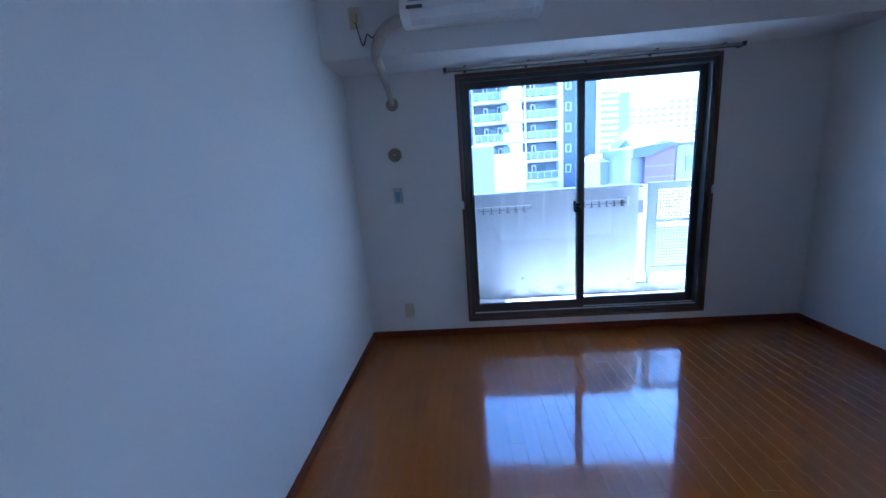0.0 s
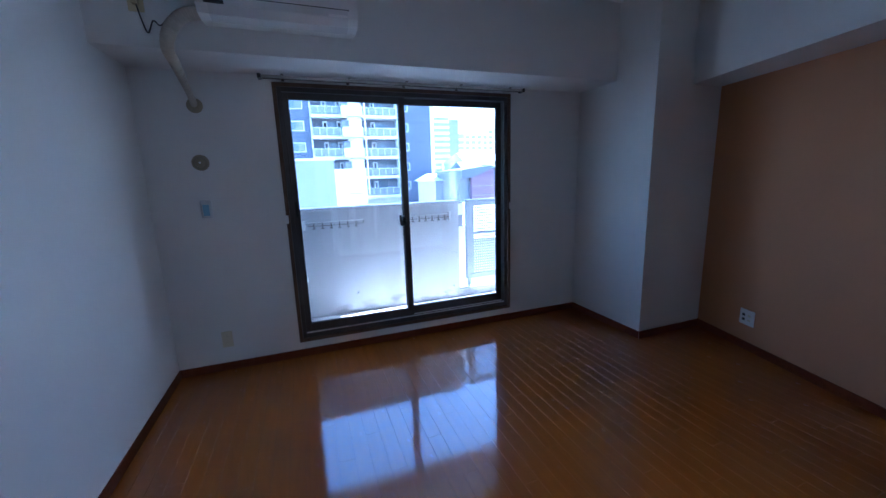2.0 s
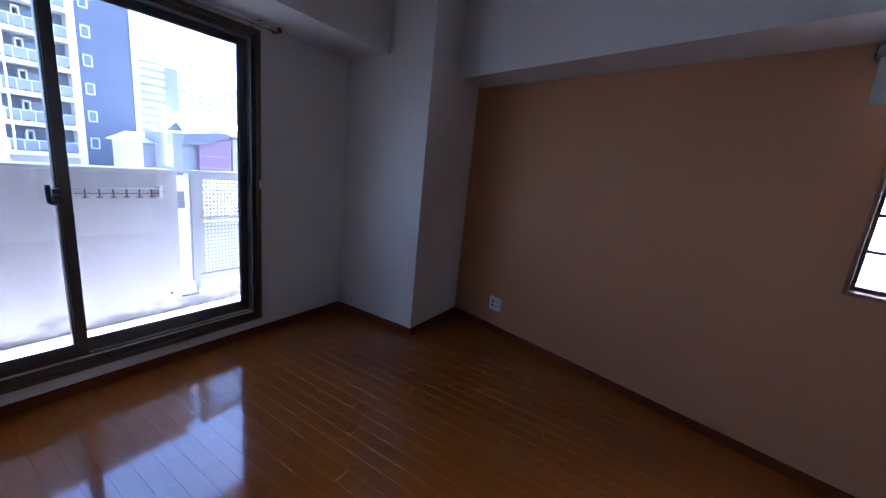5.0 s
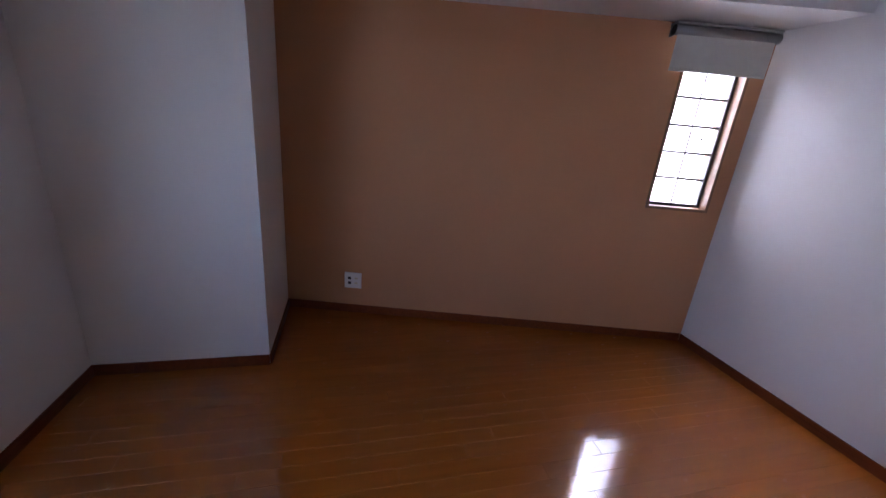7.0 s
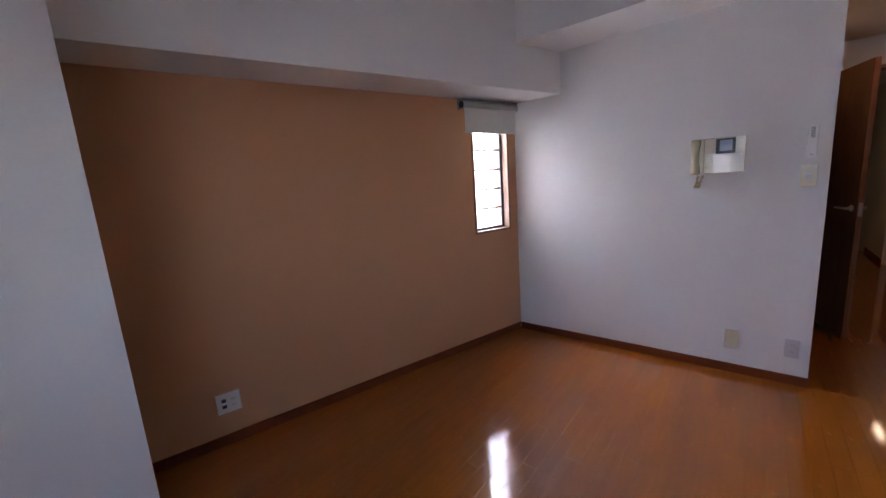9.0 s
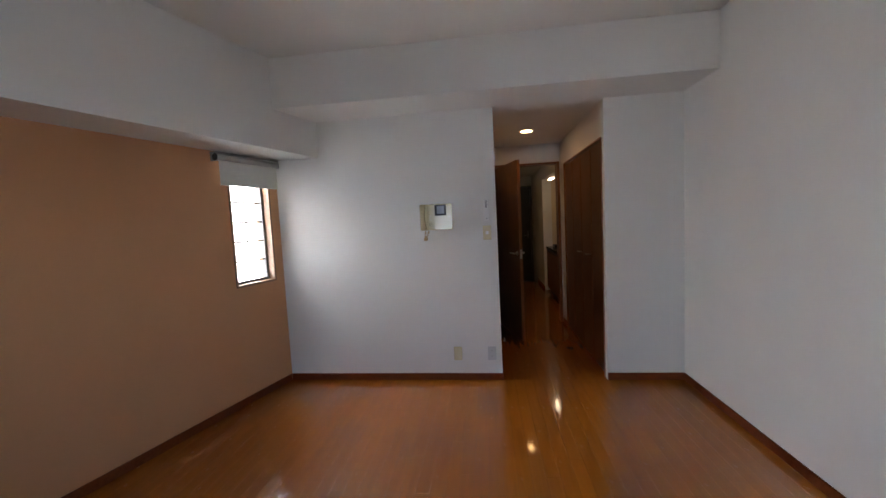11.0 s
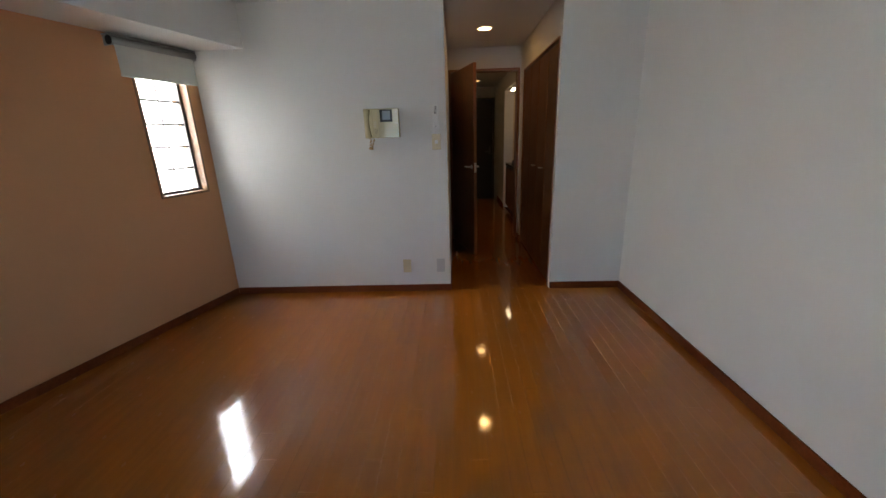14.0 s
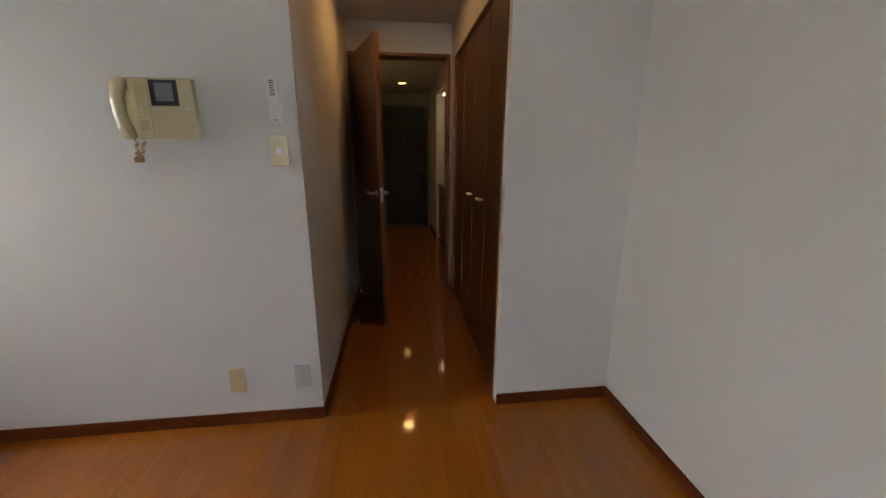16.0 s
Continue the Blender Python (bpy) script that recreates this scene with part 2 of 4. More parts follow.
M_GLOW = bpy.data.materials.new("bright sky outside")
M_GLOW.use_nodes = True
_nt = M_GLOW.node_tree
_e = _nt.nodes.new("ShaderNodeEmission")
_e.inputs["Color"].default_value, _e.inputs["Strength"].default_value = (0.93, 0.97, 1.0, 1), 1.0
_nt.links.new(_e.outputs[0], _nt.nodes["Material Output"].inputs["Surface"])


# ---- mesh helpers ----
def bm_box(bm, a, b, bevel=0.0, m=None):
    """Adds a box from corner a to corner b, its edges bevelled, turned by m."""
    lo, hi = [min(a[i], b[i]) for i in range(3)], [max(a[i], b[i]) for i in range(3)]
    vs = [bm.verts.new((x, y, z)) for x in (lo[0], hi[0]) for y in (lo[1], hi[1]) for z in (lo[2], hi[2])]
    fs = [bm.faces.new([vs[i] for i in f]) for f in ((0, 1, 3, 2), (4, 6, 7, 5), (0, 4, 5, 1), (2, 3, 7, 6), (0, 2, 6, 4), (1, 5, 7, 3))]
    if bevel:
        edges = list({e for f in fs for e in f.edges})
        r = bmesh.ops.bevel(bm, geom=edges, offset=bevel, segments=2, affect='EDGES', profile=0.5, clamp_overlap=True)
        vs = list({v for f in r["faces"] for v in f.verts} | {v for v in vs if v.is_valid})
    if m is not None:
        bmesh.ops.transform(bm, matrix=m, verts=vs)
    return bm


def bm_prism(bm, ring, z0, z1):
    """Adds an upright prism over a ring of plan points, which run anticlockwise."""
    lo = [bm.verts.new((x, y, z0)) for x, y in ring]
    hi = [bm.verts.new((x, y, z1)) for x, y in ring]
    bm.faces.new(lo[::-1])
    bm.faces.new(hi)
    for i in range(len(ring)):
        j = (i + 1) % len(ring)
        bm.faces.new((lo[i], lo[j], hi[j], hi[i]))
    return bm


def bm_lathe(bm, profile, steps=32, m=None):
    """Adds a body turned round z from (radius, z) pairs."""
    rings = []
    for r, z in profile:
        rings.append([bm.verts.new((r * math.cos(2 * math.pi * k / steps), r * math.sin(2 * math.pi * k / steps), z)) for k in range(steps)])
    for a, b in zip(rings, rings[1:]):
        for k in range(steps):
            bm.faces.new((a[k], a[(k + 1) % steps], b[(k + 1) % steps], b[k]))
    for ring in (rings[0][::-1], rings[-1]):
        if (ring[0].co - ring[steps // 2].co).length > 1e-4:
            bm.faces.new(ring)
    if m is not None:
        bmesh.ops.transform(bm, matrix=m, verts=[v for ring in rings for v in ring])
    for f in bm.faces:
        f.smooth = True
    return bm


def bm_tube(bm, points, radius, steps=10):
    """Adds a round tube along points, smoothed by the caller's choice of points."""
    pts = [Vector(p) for p in points]
    rings, side = [], None
    for i, p in enumerate(pts):
        d = (pts[min(i + 1, len(pts) - 1)] - pts[max(i - 1, 0)]).normalized()
        side = (d.orthogonal() if side is None else side - d * side.dot(d)).normalized()
        up = d.cross(side)
        r = radius[i] if isinstance(radius, (list, tuple)) else radius
        rings.append([bm.verts.new(p + (side * math.cos(2 * math.pi * k / steps) + up * math.sin(2 * math.pi * k / steps)) * r) for k in range(steps)])
    for a, b in zip(rings, rings[1:]):
        for k in range(steps):
            bm.faces.new((a[k], a[(k + 1) % steps], b[(k + 1) % steps], b[k])).smooth = True
    bm.faces.new(rings[0][::-1])
    bm.faces.new(rings[-1])
    return bm


def smooth_line(points, n=6):
    """A rounded line through points."""
    pts = [Vector(p) for p in points]
    pts = [pts[0]] + pts + [pts[-1]]
    out = []
    for i in range(1, len(pts) - 2):
        a, b, c, d = pts[i - 1:i + 3]
        for k in range(n):
            t = k / n
            out.append(0.5 * ((2 * b) + (c - a) * t + (2 * a - 5 * b + 4 * c - d) * t * t + (3 * b - a - 3 * c + d) * t ** 3))
    return out + [pts[-2]]


def as_mesh(name, bm, material):
    bmesh.ops.recalc_face_normals(bm, faces=bm.faces)
    me = bpy.data.meshes.new(name)
    bm.to_mesh(me)
    bm.free()
    me.materials.append(material)
    return me


def part(name, bm, material, parent, label=""):
    ob = new(name, as_mesh(name, bm, material))
    ob.parent = parent
    return tagged(ob, label)


def thing(name, place, label, category, group="", turn=0.0):
    ob = new(name)
    ob.empty_display_size = 0.05
    ob.location, ob.rotation_euler = place, (0, 0, radians(turn))
    return tagged(ob, label, category, group)


def setting(name, bm, material, label=""):
    return tagged(new(name, as_mesh(name, bm, material)), label, kind="structure")


def boxes(*pairs, bevel=0.0, m=None):
    bm = bmesh.new()
    for a, b in pairs:
        bm_box(bm, a, b, bevel, m)
    return bm


# ---- the plan, in metres ----
D = 3.551                 # window wall
E0, E1, C = 3.381, 4.103, 2.737   # the accent wall runs askew from (E0, 0) to (E1, C)
P = 3.418                 # west face of the pillar
H, HS, HE, HN = 2.65, 2.285, 1.984, 2.075   # ceiling and the undersides of the three beams
A0, A1 = 0.599, 1.463     # hall
T = 0.16
SKEW = math.degrees(math.atan2(E1 - E0, C))
SLANT = pose(E0, 0, 0, 0, 0, -SKEW)    # x outwards from the accent wall, y along it
SL = math.hypot(E1 - E0, C)

# ---- structure ----
WX0, WX1, WZ0, WZ1 = 0.835, 2.661, 0.142, 2.009     # hole for the balcony window
setting("wall_west", boxes(((-T, -0.0, 0), (0, D + T, H))), M_WALL, "white papered wall")
setting("wall_north", boxes(((0, D, 0), (WX0, D + T, H)), ((WX1, D, 0), (P + 0.9, D + T, H)),
                            ((WX0, D, WZ1), (WX1, D + T, H)), ((WX0, D, 0), (WX1, D + T, WZ0))), M_WALL, "white papered wall with the balcony window")
setting("wall_pillar", bm_prism(bmesh.new(), [(P, C), (E1 + 0.4, C), (E1 + 0.4, D), (P, D)], 0, H), M_WALL, "white papered corner pillar")
S0, S1, SZ0, SZ1 = 0.105, 0.472, 0.955, 1.93        # hole for the small window
setting("wall_east", boxes(((0, S1, 0), (T, SL, H)), ((0, -0.25, 0), (T, S0, H)), ((0, S0, 0), (T, S1, SZ0)), ((0, S0, SZ1), (T, S1, H)), m=SLANT),
        M_ACCENT, "terracotta papered accent wall")
setting("wall_south", boxes(((A1, -T, 0), (E0 - 0.004, 0, H))), M_WALL, "white papered wall beside the hall")
setting("wall_closet_side", boxes(((0, -0.055, 0), (A0, 0, H))), M_WALL, "white papered wall beside the closet")
setting("wall_closet_lintel", boxes(((0.47, -1.53, 1.995), (A0, -0.055, H))), M_WALL, "white papered wall above the closet")
setting("wall_closet_end", boxes(((0.47, -1.75, 0), (A0, -1.53, H))), M_WALL, "white papered wall end by the closet")
setting("wall_closet_back", boxes(((-T, -1.75, 0), (0, 0, H))), M_WALL)
setting("wall_hall_east", boxes(((A1, -5.62, -0.25), (A1 + T, -T, H))), M_WALL, "white papered hall wall")
setting("wall_door", boxes(((-T, -1.87, 0), (0.625, -1.75, H)), ((0.625, -1.87, 2.045), (1.44, -1.75, H)), ((1.44, -1.87, 0), (A1, -1.75, H))), M_WALL, "white papered wall above the hall door")
setting("wall_hall_west", boxes(((0.34, -2.3, 0), (0.5, -1.87, H)), ((0.34, -5.5, -0.25), (0.5, -3.98, H)), ((0.34, -3.98, 2.04), (0.5, -2.3, H))), M_WALL)
setting("wall_kitchen", boxes(((-T, -4.08, 0), (0.34, -3.98, H)), ((-T - 0.1, -3.98, 0), (-T, -1.87, H))), M_KITCHEN, "cream kitchen wall panel")
setting("wall_entrance", boxes(((0.1, -5.70, -0.25), (A1 + T, -5.62, H)), ((0.34, -5.62, -0.09), (0.545, -5.5, H)), ((1.315, -5.62, -0.09), (A1, -5.5, H)), ((0.545, -5.62, 2.05), (1.315, -5.5, H))), M_WALL)
setting("ceiling", boxes(((-T, -0.0, H), (E1 + 0.4, D + T, H + 0.15))), M_CEIL, "off-white papered ceiling")
setting("ceiling_hall", boxes(((-T - 0.1, -5.62, HS), (A1, -1.87, HS + 0.1)), ((A0, -1.75, HS), (A1, -0.0, HS + 0.1))), M_CEIL, "off-white papered hall ceiling")
setting("ceiling_kitchen", boxes(((-T, -3.98, 2.04), (0.34, -1.87, 2.14))), M_CEIL)
setting("beam_north", boxes(((0, 3.12, HN), (P, D, H))), M_WALL, "white papered beam over the window")
BE0, BE1 = 2.972, 3.783
setting("beam_east", bm_prism(bmesh.new(), [(BE0, 0), (E0 - 0.001, 0), (E1 - 0.001, C), (BE1, C)], HE, H), M_WALL, "white papered beam over the accent wall")
setting("beam_south", boxes(((0, 0, HS), (BE0 + 0.44 * (BE1 - BE0) / C, 0.44, H))), M_WALL, "white papered beam over the hall mouth")

# slab under the boards
setting("subfloor", boxes(((-T - 0.1, -4.9, -0.2), (E1 + 0.4, D + T, -0.012))), M_SUB)
setting("subfloor_outer", boxes(((-1, -6, -0.4), (5, D + T, -0.26))), M_SUB)
setting("floor_entrance", boxes(((0.3, -5.62, -0.25), (A1 + 0.1, -4.9, -0.09))), M_TILE_E, "dark tiled entrance floor")

# baseboards
def baseboard(name, runs):
    bm = bmesh.new()
    for (x0, y0), (x1, y1) in runs:
        a, b = Vector((x0, y0, 0)), Vector((x1, y1, 0))
        turn = math.degrees(math.atan2(b.y - a.y, b.x - a.x))
        bm_box(bm, (0, 0, 0), ((b - a).length, 0.009, 0.06), 0.0015, pose(a.x, a.y, 0, 0, 0, turn))
    return setting(name, bm, M_BASE, "dark brown wooden baseboard")


# each run keeps the room on its left
baseboard("baseboard_west", [((0, D), (0, 0.0))])
baseboard("baseboard_north", [((P, D), (0.009, D))])
baseboard("baseboard_pillar", [((P, C), (P, D - 0.009))])
baseboard("baseboard_pillar_south", [((E1, C), (P + 0.0, C))])
baseboard("baseboard_east", [((E0, 0.009), (E1 - 0.002, C - 0.009))])
baseboard("baseboard_south", [((A1, 0), (E0 - 0.009, 0)), ((0.009, 0), (A0, 0))])
baseboard("baseboard_hall", [((A1, -1.75), (A1, 0.0)), ((A1, -4.9), (A1, -1.87))])
baseboard("baseboard_hall_west", [((A0, -1.53), (A0, -1.75)), ((0.5, -3.98), (0.5, -4.9))])


# ---- balcony window ----
def ring_frame(bm, x0, x1, z0, z1, y0, y1, w, bottom=None, bevel=0.002):
    """Four bars round a hole, butted end to end."""
    wb = bottom if bottom is not None else w
    bm_box(bm, (x0, y0, z0), (x0 + w, y1, z1), bevel)
    bm_box(bm, (x1 - w, y0, z0), (x1, y1, z1), bevel)
    bm_box(bm, (x0 + w, y0, z1 - w), (x1 - w, y1, z1), bevel)
    bm_box(bm, (x0 + w, y0, z0), (x1 - w, y1, z0 + wb), bevel)
    return bm


win = tagged(thing("window_1", (0, 0, 0), "two-pane sliding balcony window in brown casing, shut", "window"), kind="structure")
part("casing", ring_frame(bmesh.new(), 0.812, 2.684, 0.119, 2.032, D - 0.012, D + 0.045, 0.026), M_CASESHADE, win, "brown wooden casing")
part("window_frame", ring_frame(bmesh.new(), 0.839, 2.657, 0.146, 2.005, D + 0.003, D + 0.12, 0.030, 0.032), M_ALU, win, "dark bronze aluminium frame")
part("track", boxes(((0.87, D + 0.010, 0.178), (2.627, D + 0.014, 0.188)), ((0.87, D + 0.052, 0.178), (2.627, D + 0.056, 0.188)),
                    ((0.87, D + 0.096, 0.178), (2.627, D + 0.100, 0.188))), M_CHROME, win, "bright metal sliding track")
for name, x0, x1, y in (("sash", 0.866, 1.752, D + 0.02), ("sash", 1.704, 2.628, D + 0.062)):
    bm = bmesh.new()
    wl = 0.040
    bm_box(bm, (x0, y, 0.19), (x0 + wl, y + 0.03, 1.973), 0.002)
    bm_box(bm, (x1 - wl - 0.006, y, 0.19), (x1, y + 0.03, 1.973), 0.002)
    bm_box(bm, (x0 + wl, y, 1.930), (x1 - wl - 0.006, y + 0.03, 1.973), 0.002)
    bm_box(bm, (x0 + wl, y, 0.19), (x1 - wl - 0.006, y + 0.03, 0.250), 0.002)
    sash = part("sash", bm, M_ALU, win, "dark bronze sliding sash")
    pane = part("pane", boxes(((x0 + wl - 0.004, y + 0.012, 0.246), (x1 - wl - 0.002, y + 0.017, 1.934))), M_GLASS, sash, "clear glass pane")
    pane.visible_shadow = False
    part("gasket", ring_frame(bmesh.new(), x0 + wl, x1 - wl - 0.006, 0.25, 1.93, y + 0.008, y + 0.021, 0.005, bevel=0), M_RUBBER, sash, "black rubber gasket")
lock = bmesh.new()
bm_box(lock, (1.680, D - 0.012, 0.975), (1.712, D + 0.020, 1.045), 0.004)
bm_lathe(lock, [(0.0, 0), (0.024, 0), (0.027, 0.004), (0.024, 0.014), (0.0, 0.015)], 20, pose(1.690, D - 0.010, 0.995, 90))
bm_tube(lock, smooth_line([(1.690, D - 0.020, 0.988), (1.666, D - 0.030, 0.992), (1.662, D - 0.032, 1.066)]), [0.012] * 7 + [0.010] * 5 + [0.009], 8)
part("crescent_lock", lock, M_DARK, win, "black crescent lock")
for x in (0.880, 2.596):
    part("finger_pull", boxes(((x, D + (0.016 if x < 1 else 0.058), 1.09), (x + 0.018, D + (0.021 if x < 1 else 0.063), 1.21)), bevel=0.003), M_DARK, win, "black recessed finger pull")
for x in (0.806, 2.668):
    part("strike", boxes(((x, D - 0.02, 1.055), (x + 0.022, D - 0.012, 1.115)), bevel=0.002), M_WHITE, win, "small white plastic tab on the casing")

# curtain rail
rail = thing("curtain_rail", (1.747, D, 2.035), "brown metal double curtain rail above the balcony window", "curtain rail")
for i, (y, z) in enumerate(((-0.055, 0.012), (-0.105, 0.008))):
    bm = bmesh.new()
    bm_box(bm, (-1.0 + 0.015 * i, y - 0.006, z - 0.009), (1.01 - 0.02 * i, y + 0.006, z + 0.009), 0.003)
    bm_box(bm, (-1.0 + 0.015 * i, y - 0.009, z - 0.012), (1.01 - 0.02 * i, y - 0.006, z - 0.006))
    part("rail", bm, M_RAIL, rail, "slim brown metal rail")
for x in (-0.86, -0.42, 0.0, 0.44, 0.88):
    bm = boxes(((x - 0.009, -0.115, 0.022), (x + 0.009, -0.0, 0.026)), ((x - 0.011, -0.004, 0.002), (x + 0.011, 0, 0.022)), ((x - 0.007, -0.112, 0.0), (x + 0.007, -0.108, 0.022)), bevel=0.001)
    part("bracket", bm, M_RAIL, rail)
for x in (-1.0, 1.0):
    part("end_cap", boxes(((x - 0.012, -0.118, -0.006), (x + 0.012, -0.046, 0.022)), bevel=0.004), M_DARK, rail, "dark plastic end cap")
runner = bmesh.new()
for k in range(26):
    x = (-0.80 + 0.012 * k) if k < 10 else (0.30 + 0.012 * (k - 10) if k < 18 else 0.78 + 0.011 * (k - 18))
    bm_box(runner, (x - 0.003, -0.058, -0.006), (x + 0.003, -0.052, 0.004))
tagged(part("runner", runner, M_WHITE, rail, "small pale curtain runners"), kind="stuff")

# ---- small window ----
win2 = tagged(thing("window_2", (E0, 0, 0), "narrow fixed lattice window in brown casing, shut", "window", turn=-SKEW), kind="structure")


def ring_slant(bm, s0, s1, z0, z1, x0, x1, w, bevel=0.002):
    bm_box(bm, (x0, s0, z0), (x1, s0 + w, z1), bevel)
    bm_box(bm, (x0, s1 - w, z0), (x1, s1, z1), bevel)
    bm_box(bm, (x0, s0 + w, z1 - w), (x1, s1 - w, z1), bevel)
    bm_box(bm, (x0, s0 + w, z0), (x1, s1 - w, z0 + w), bevel)
    return bm


part("casing", ring_slant(bmesh.new(), 0.090, 0.487, 0.940, 1.945, -0.010, 0.07, 0.0175), M_CASE, win2, "brown wooden casing")
part("window_frame", ring_slant(bmesh.new(), 0.108, 0.469, 0.958, 1.927, 0.058, 0.10, 0.018), M_ALU, win2, "dark aluminium frame")
part("pane", boxes(((0.078, 0.124, 0.974), (0.083, 0.453, 1.911))), M_GLASS, win2, "clear glass pane").visible_shadow = False
ZROW = [0.976 + 0.1600 * k for k in range(7)]
for z in ZROW[1:-1]:
    part("lattice_bar", boxes(((0.066, 0.126, z - 0.0075), (0.074, 0.451, z + 0.0075)), bevel=0.001), M_ALU, win2, "thin dark lattice bar")
part("lattice_bar", boxes(((0.0655, 0.2840, 0.976), (0.0735, 0.2940, 1.909)), bevel=0.001), M_ALU, win2, "thin dark lattice bar")
fil = bmesh.new()
for z in ZROW[1:-1]:
    for s, w in ((0.289, 1), (0.289, -1), (0.126, 1), (0.451, -1)):
        for up in (1, -1):
            g = 0.0022
            a = [fil.verts.new((x, s + w * ds, z + up * dz)) for x in (0.0667, 0.0733) for ds, dz in ((g, g), (g + 0.011, g), (g + 0.003, g + 0.003), (g, g + 0.011))]
            for f in ((0, 1, 2, 3), (4, 5, 6, 7), (1, 2, 6, 5), (2, 3, 7, 6)):
                fil.faces.new([a[i] for i in f])
part("lattice_corner", fil, M_ALU, win2)
part("suction_mark", bm_lathe(bmesh.new(), [(0, 0), (0.011, 0), (0.009, 0.004), (0, 0.005)], 16, pose(0.077, 0.205, 1.385, 0, -90)), M_DARK, win2, "small dark dot on the pane")
glow = setting("backdrop_sky", boxes(((0.62, -0.55, 0.3), (0.64, 1.15, 2.7)), m=SLANT), M_GLOW)

blind = thing("roller_blind", (E0, 0, 0), "grey roller blind mostly rolled up over the narrow window", "blind", turn=-SKEW)
b0, b1 = 0.035, 0.605
bm = bmesh.new()
bm_tube(bm, [(-0.045, b0 + 0.02, 1.935), (-0.045, b1 - 0.02, 1.935)], 0.024, 20)
part("roll", bm, M_BLIND, blind)
part("head_rail", boxes(((-0.078, b0 - 0.005, 1.960), (-0.004, b1 + 0.005, 1.972)), bevel=0.003), M_BLINDTUBE, blind, "grey metal head rail")
bm = bmesh.new()
bm_tube(bm, [(-0.058, b0 + 0.002, 1.932), (-0.058, b1 + 0.004, 1.932)], 0.026, 24)
part("cassette", bm, M_BLINDTUBE, blind, "rounded grey metal cassette")
for s_ in (b0 - 0.001, b1 + 0.004):
    part("end_cap", bm_tube(bmesh.new(), [(-0.058, s_, 1.932), (-0.058, s_ + 0.003, 1.932)], 0.0262, 24), M_DARK, blind, "dark plastic end cap")
part("cloth", boxes(((-0.070, b0 + 0.022, 1.742), (-0.0688, b1 - 0.012, 1.935))), M_BLIND, blind, "grey woven cloth")
part("bottom_bar", boxes(((-0.075, b0 + 0.020, 1.728), (-0.064, b1 - 0.010, 1.743)), bevel=0.003), M_BLIND, blind, "grey hem bar")
for s in (b0, b1 - 0.006):
    part("bracket", boxes(((-0.08, s, 1.905), (-0.003, s + 0.006, 1.957)), bevel=0.001), M_BLINDTUBE, blind)
bm = bmesh.new()
for x in (-0.03, -0.052):
    bm_tube(bm, smooth_line([(x, b0 + 0.010, 1.93), (x, b0 + 0.008, 1.86), (x, b0 + 0.008, 1.74)]), 0.0016, 6)
part("pull_chain", bm, M_WHITE, blind, "thin pale pull chain")


# ---- plates on the walls ----
def plate(place, turn, label, material, size=(0.07, 0.12), kind="outlet", name="wall_outlet", category="wall outlet"):
    """A cover plate on a wall: local x along the wall, y out of it."""
    t = thing(name, place, label, category, turn=turn)
    w, h = size
    part("cover", boxes(((-w / 2, 0.0, -h / 2), (w / 2, 0.007, h / 2)), bevel=0.003), material, t)
    if kind == "outlet":
        for z in (-0.022, 0.022):
            part("socket", boxes(((-0.012, 0.0072, z - 0.012), (0.012, 0.009, z + 0.012)), bevel=0.001), material, t)
            part("slot", boxes(((-0.006, 0.0092, z - 0.005), (-0.0045, 0.0096, z + 0.005)), ((0.0045, 0.0092, z - 0.005), (0.006, 0.0096, z + 0.005))), M_DARK, t, "dark slots")
    if kind == "double":
        part("insert", boxes(((-0.045, 0.0072, -0.035), (0.045, 0.009, 0.035)), bevel=0.001), M_WHITE, t)
        for z in (-0.018, 0.018):
            part("socket", boxes(((0.012, 0.0092, z - 0.010), (0.034, 0.0105, z + 0.010)), bevel=0.001), M_DARK, t, "dark socket")
            part("jack", boxes(((-0.034, 0.0092, z - 0.006), (-0.012, 0.0105, z + 0.006)), bevel=0.001), M_PLATE, t, "pale jack")
    if kind == "switch":
        part("rocker", boxes(((-0.012, 0.0072, -0.013), (0.012, 0.012, 0.013)), bevel=0.002), M_WHITE, t, "small white rocker")
    return t


plate((0.325, D, 0.239), 180, "ivory plastic power outlet on the window wall", M_PLATE)
plate((1.838, 0, 0.235), 0, "yellowed plastic blank outlet plate on the white wall", M_CREAM, kind="blank")
plate((1.545, 0, 0.235), 0, "greyish plastic power outlet beside the hall mouth", M_GREYP)
plate((1.546, 0, 1.269), 0, "yellowed plastic light switch beside the hall mouth", M_CREAM, kind="switch", name="light_switch", category="switch")
p_e = SLANT @ Vector((0, 2.288 / math.cos(radians(SKEW)), 0.247))
plate(p_e, 90 - SKEW, "white square double outlet plate on the accent wall", M_WHITE, (0.118, 0.118), "double")

# thermostat-like control with a clear bluish cover
t = thing("wall_control", (0.318, D, 1.19), "small bluish clear plastic holder on the window wall", "control")
part("holder", boxes(((-0.034, -0.014, -0.06), (0.034, 0.0, 0.06)), bevel=0.005), M_GREYP, t)
part("label_card", boxes(((-0.020, -0.0155, -0.045), (0.018, -0.0145, 0.03)), bevel=0.0005), mat("faded blue print", (0.18, 0.32, 0.45), 0.4), t, "faded blue printed card")

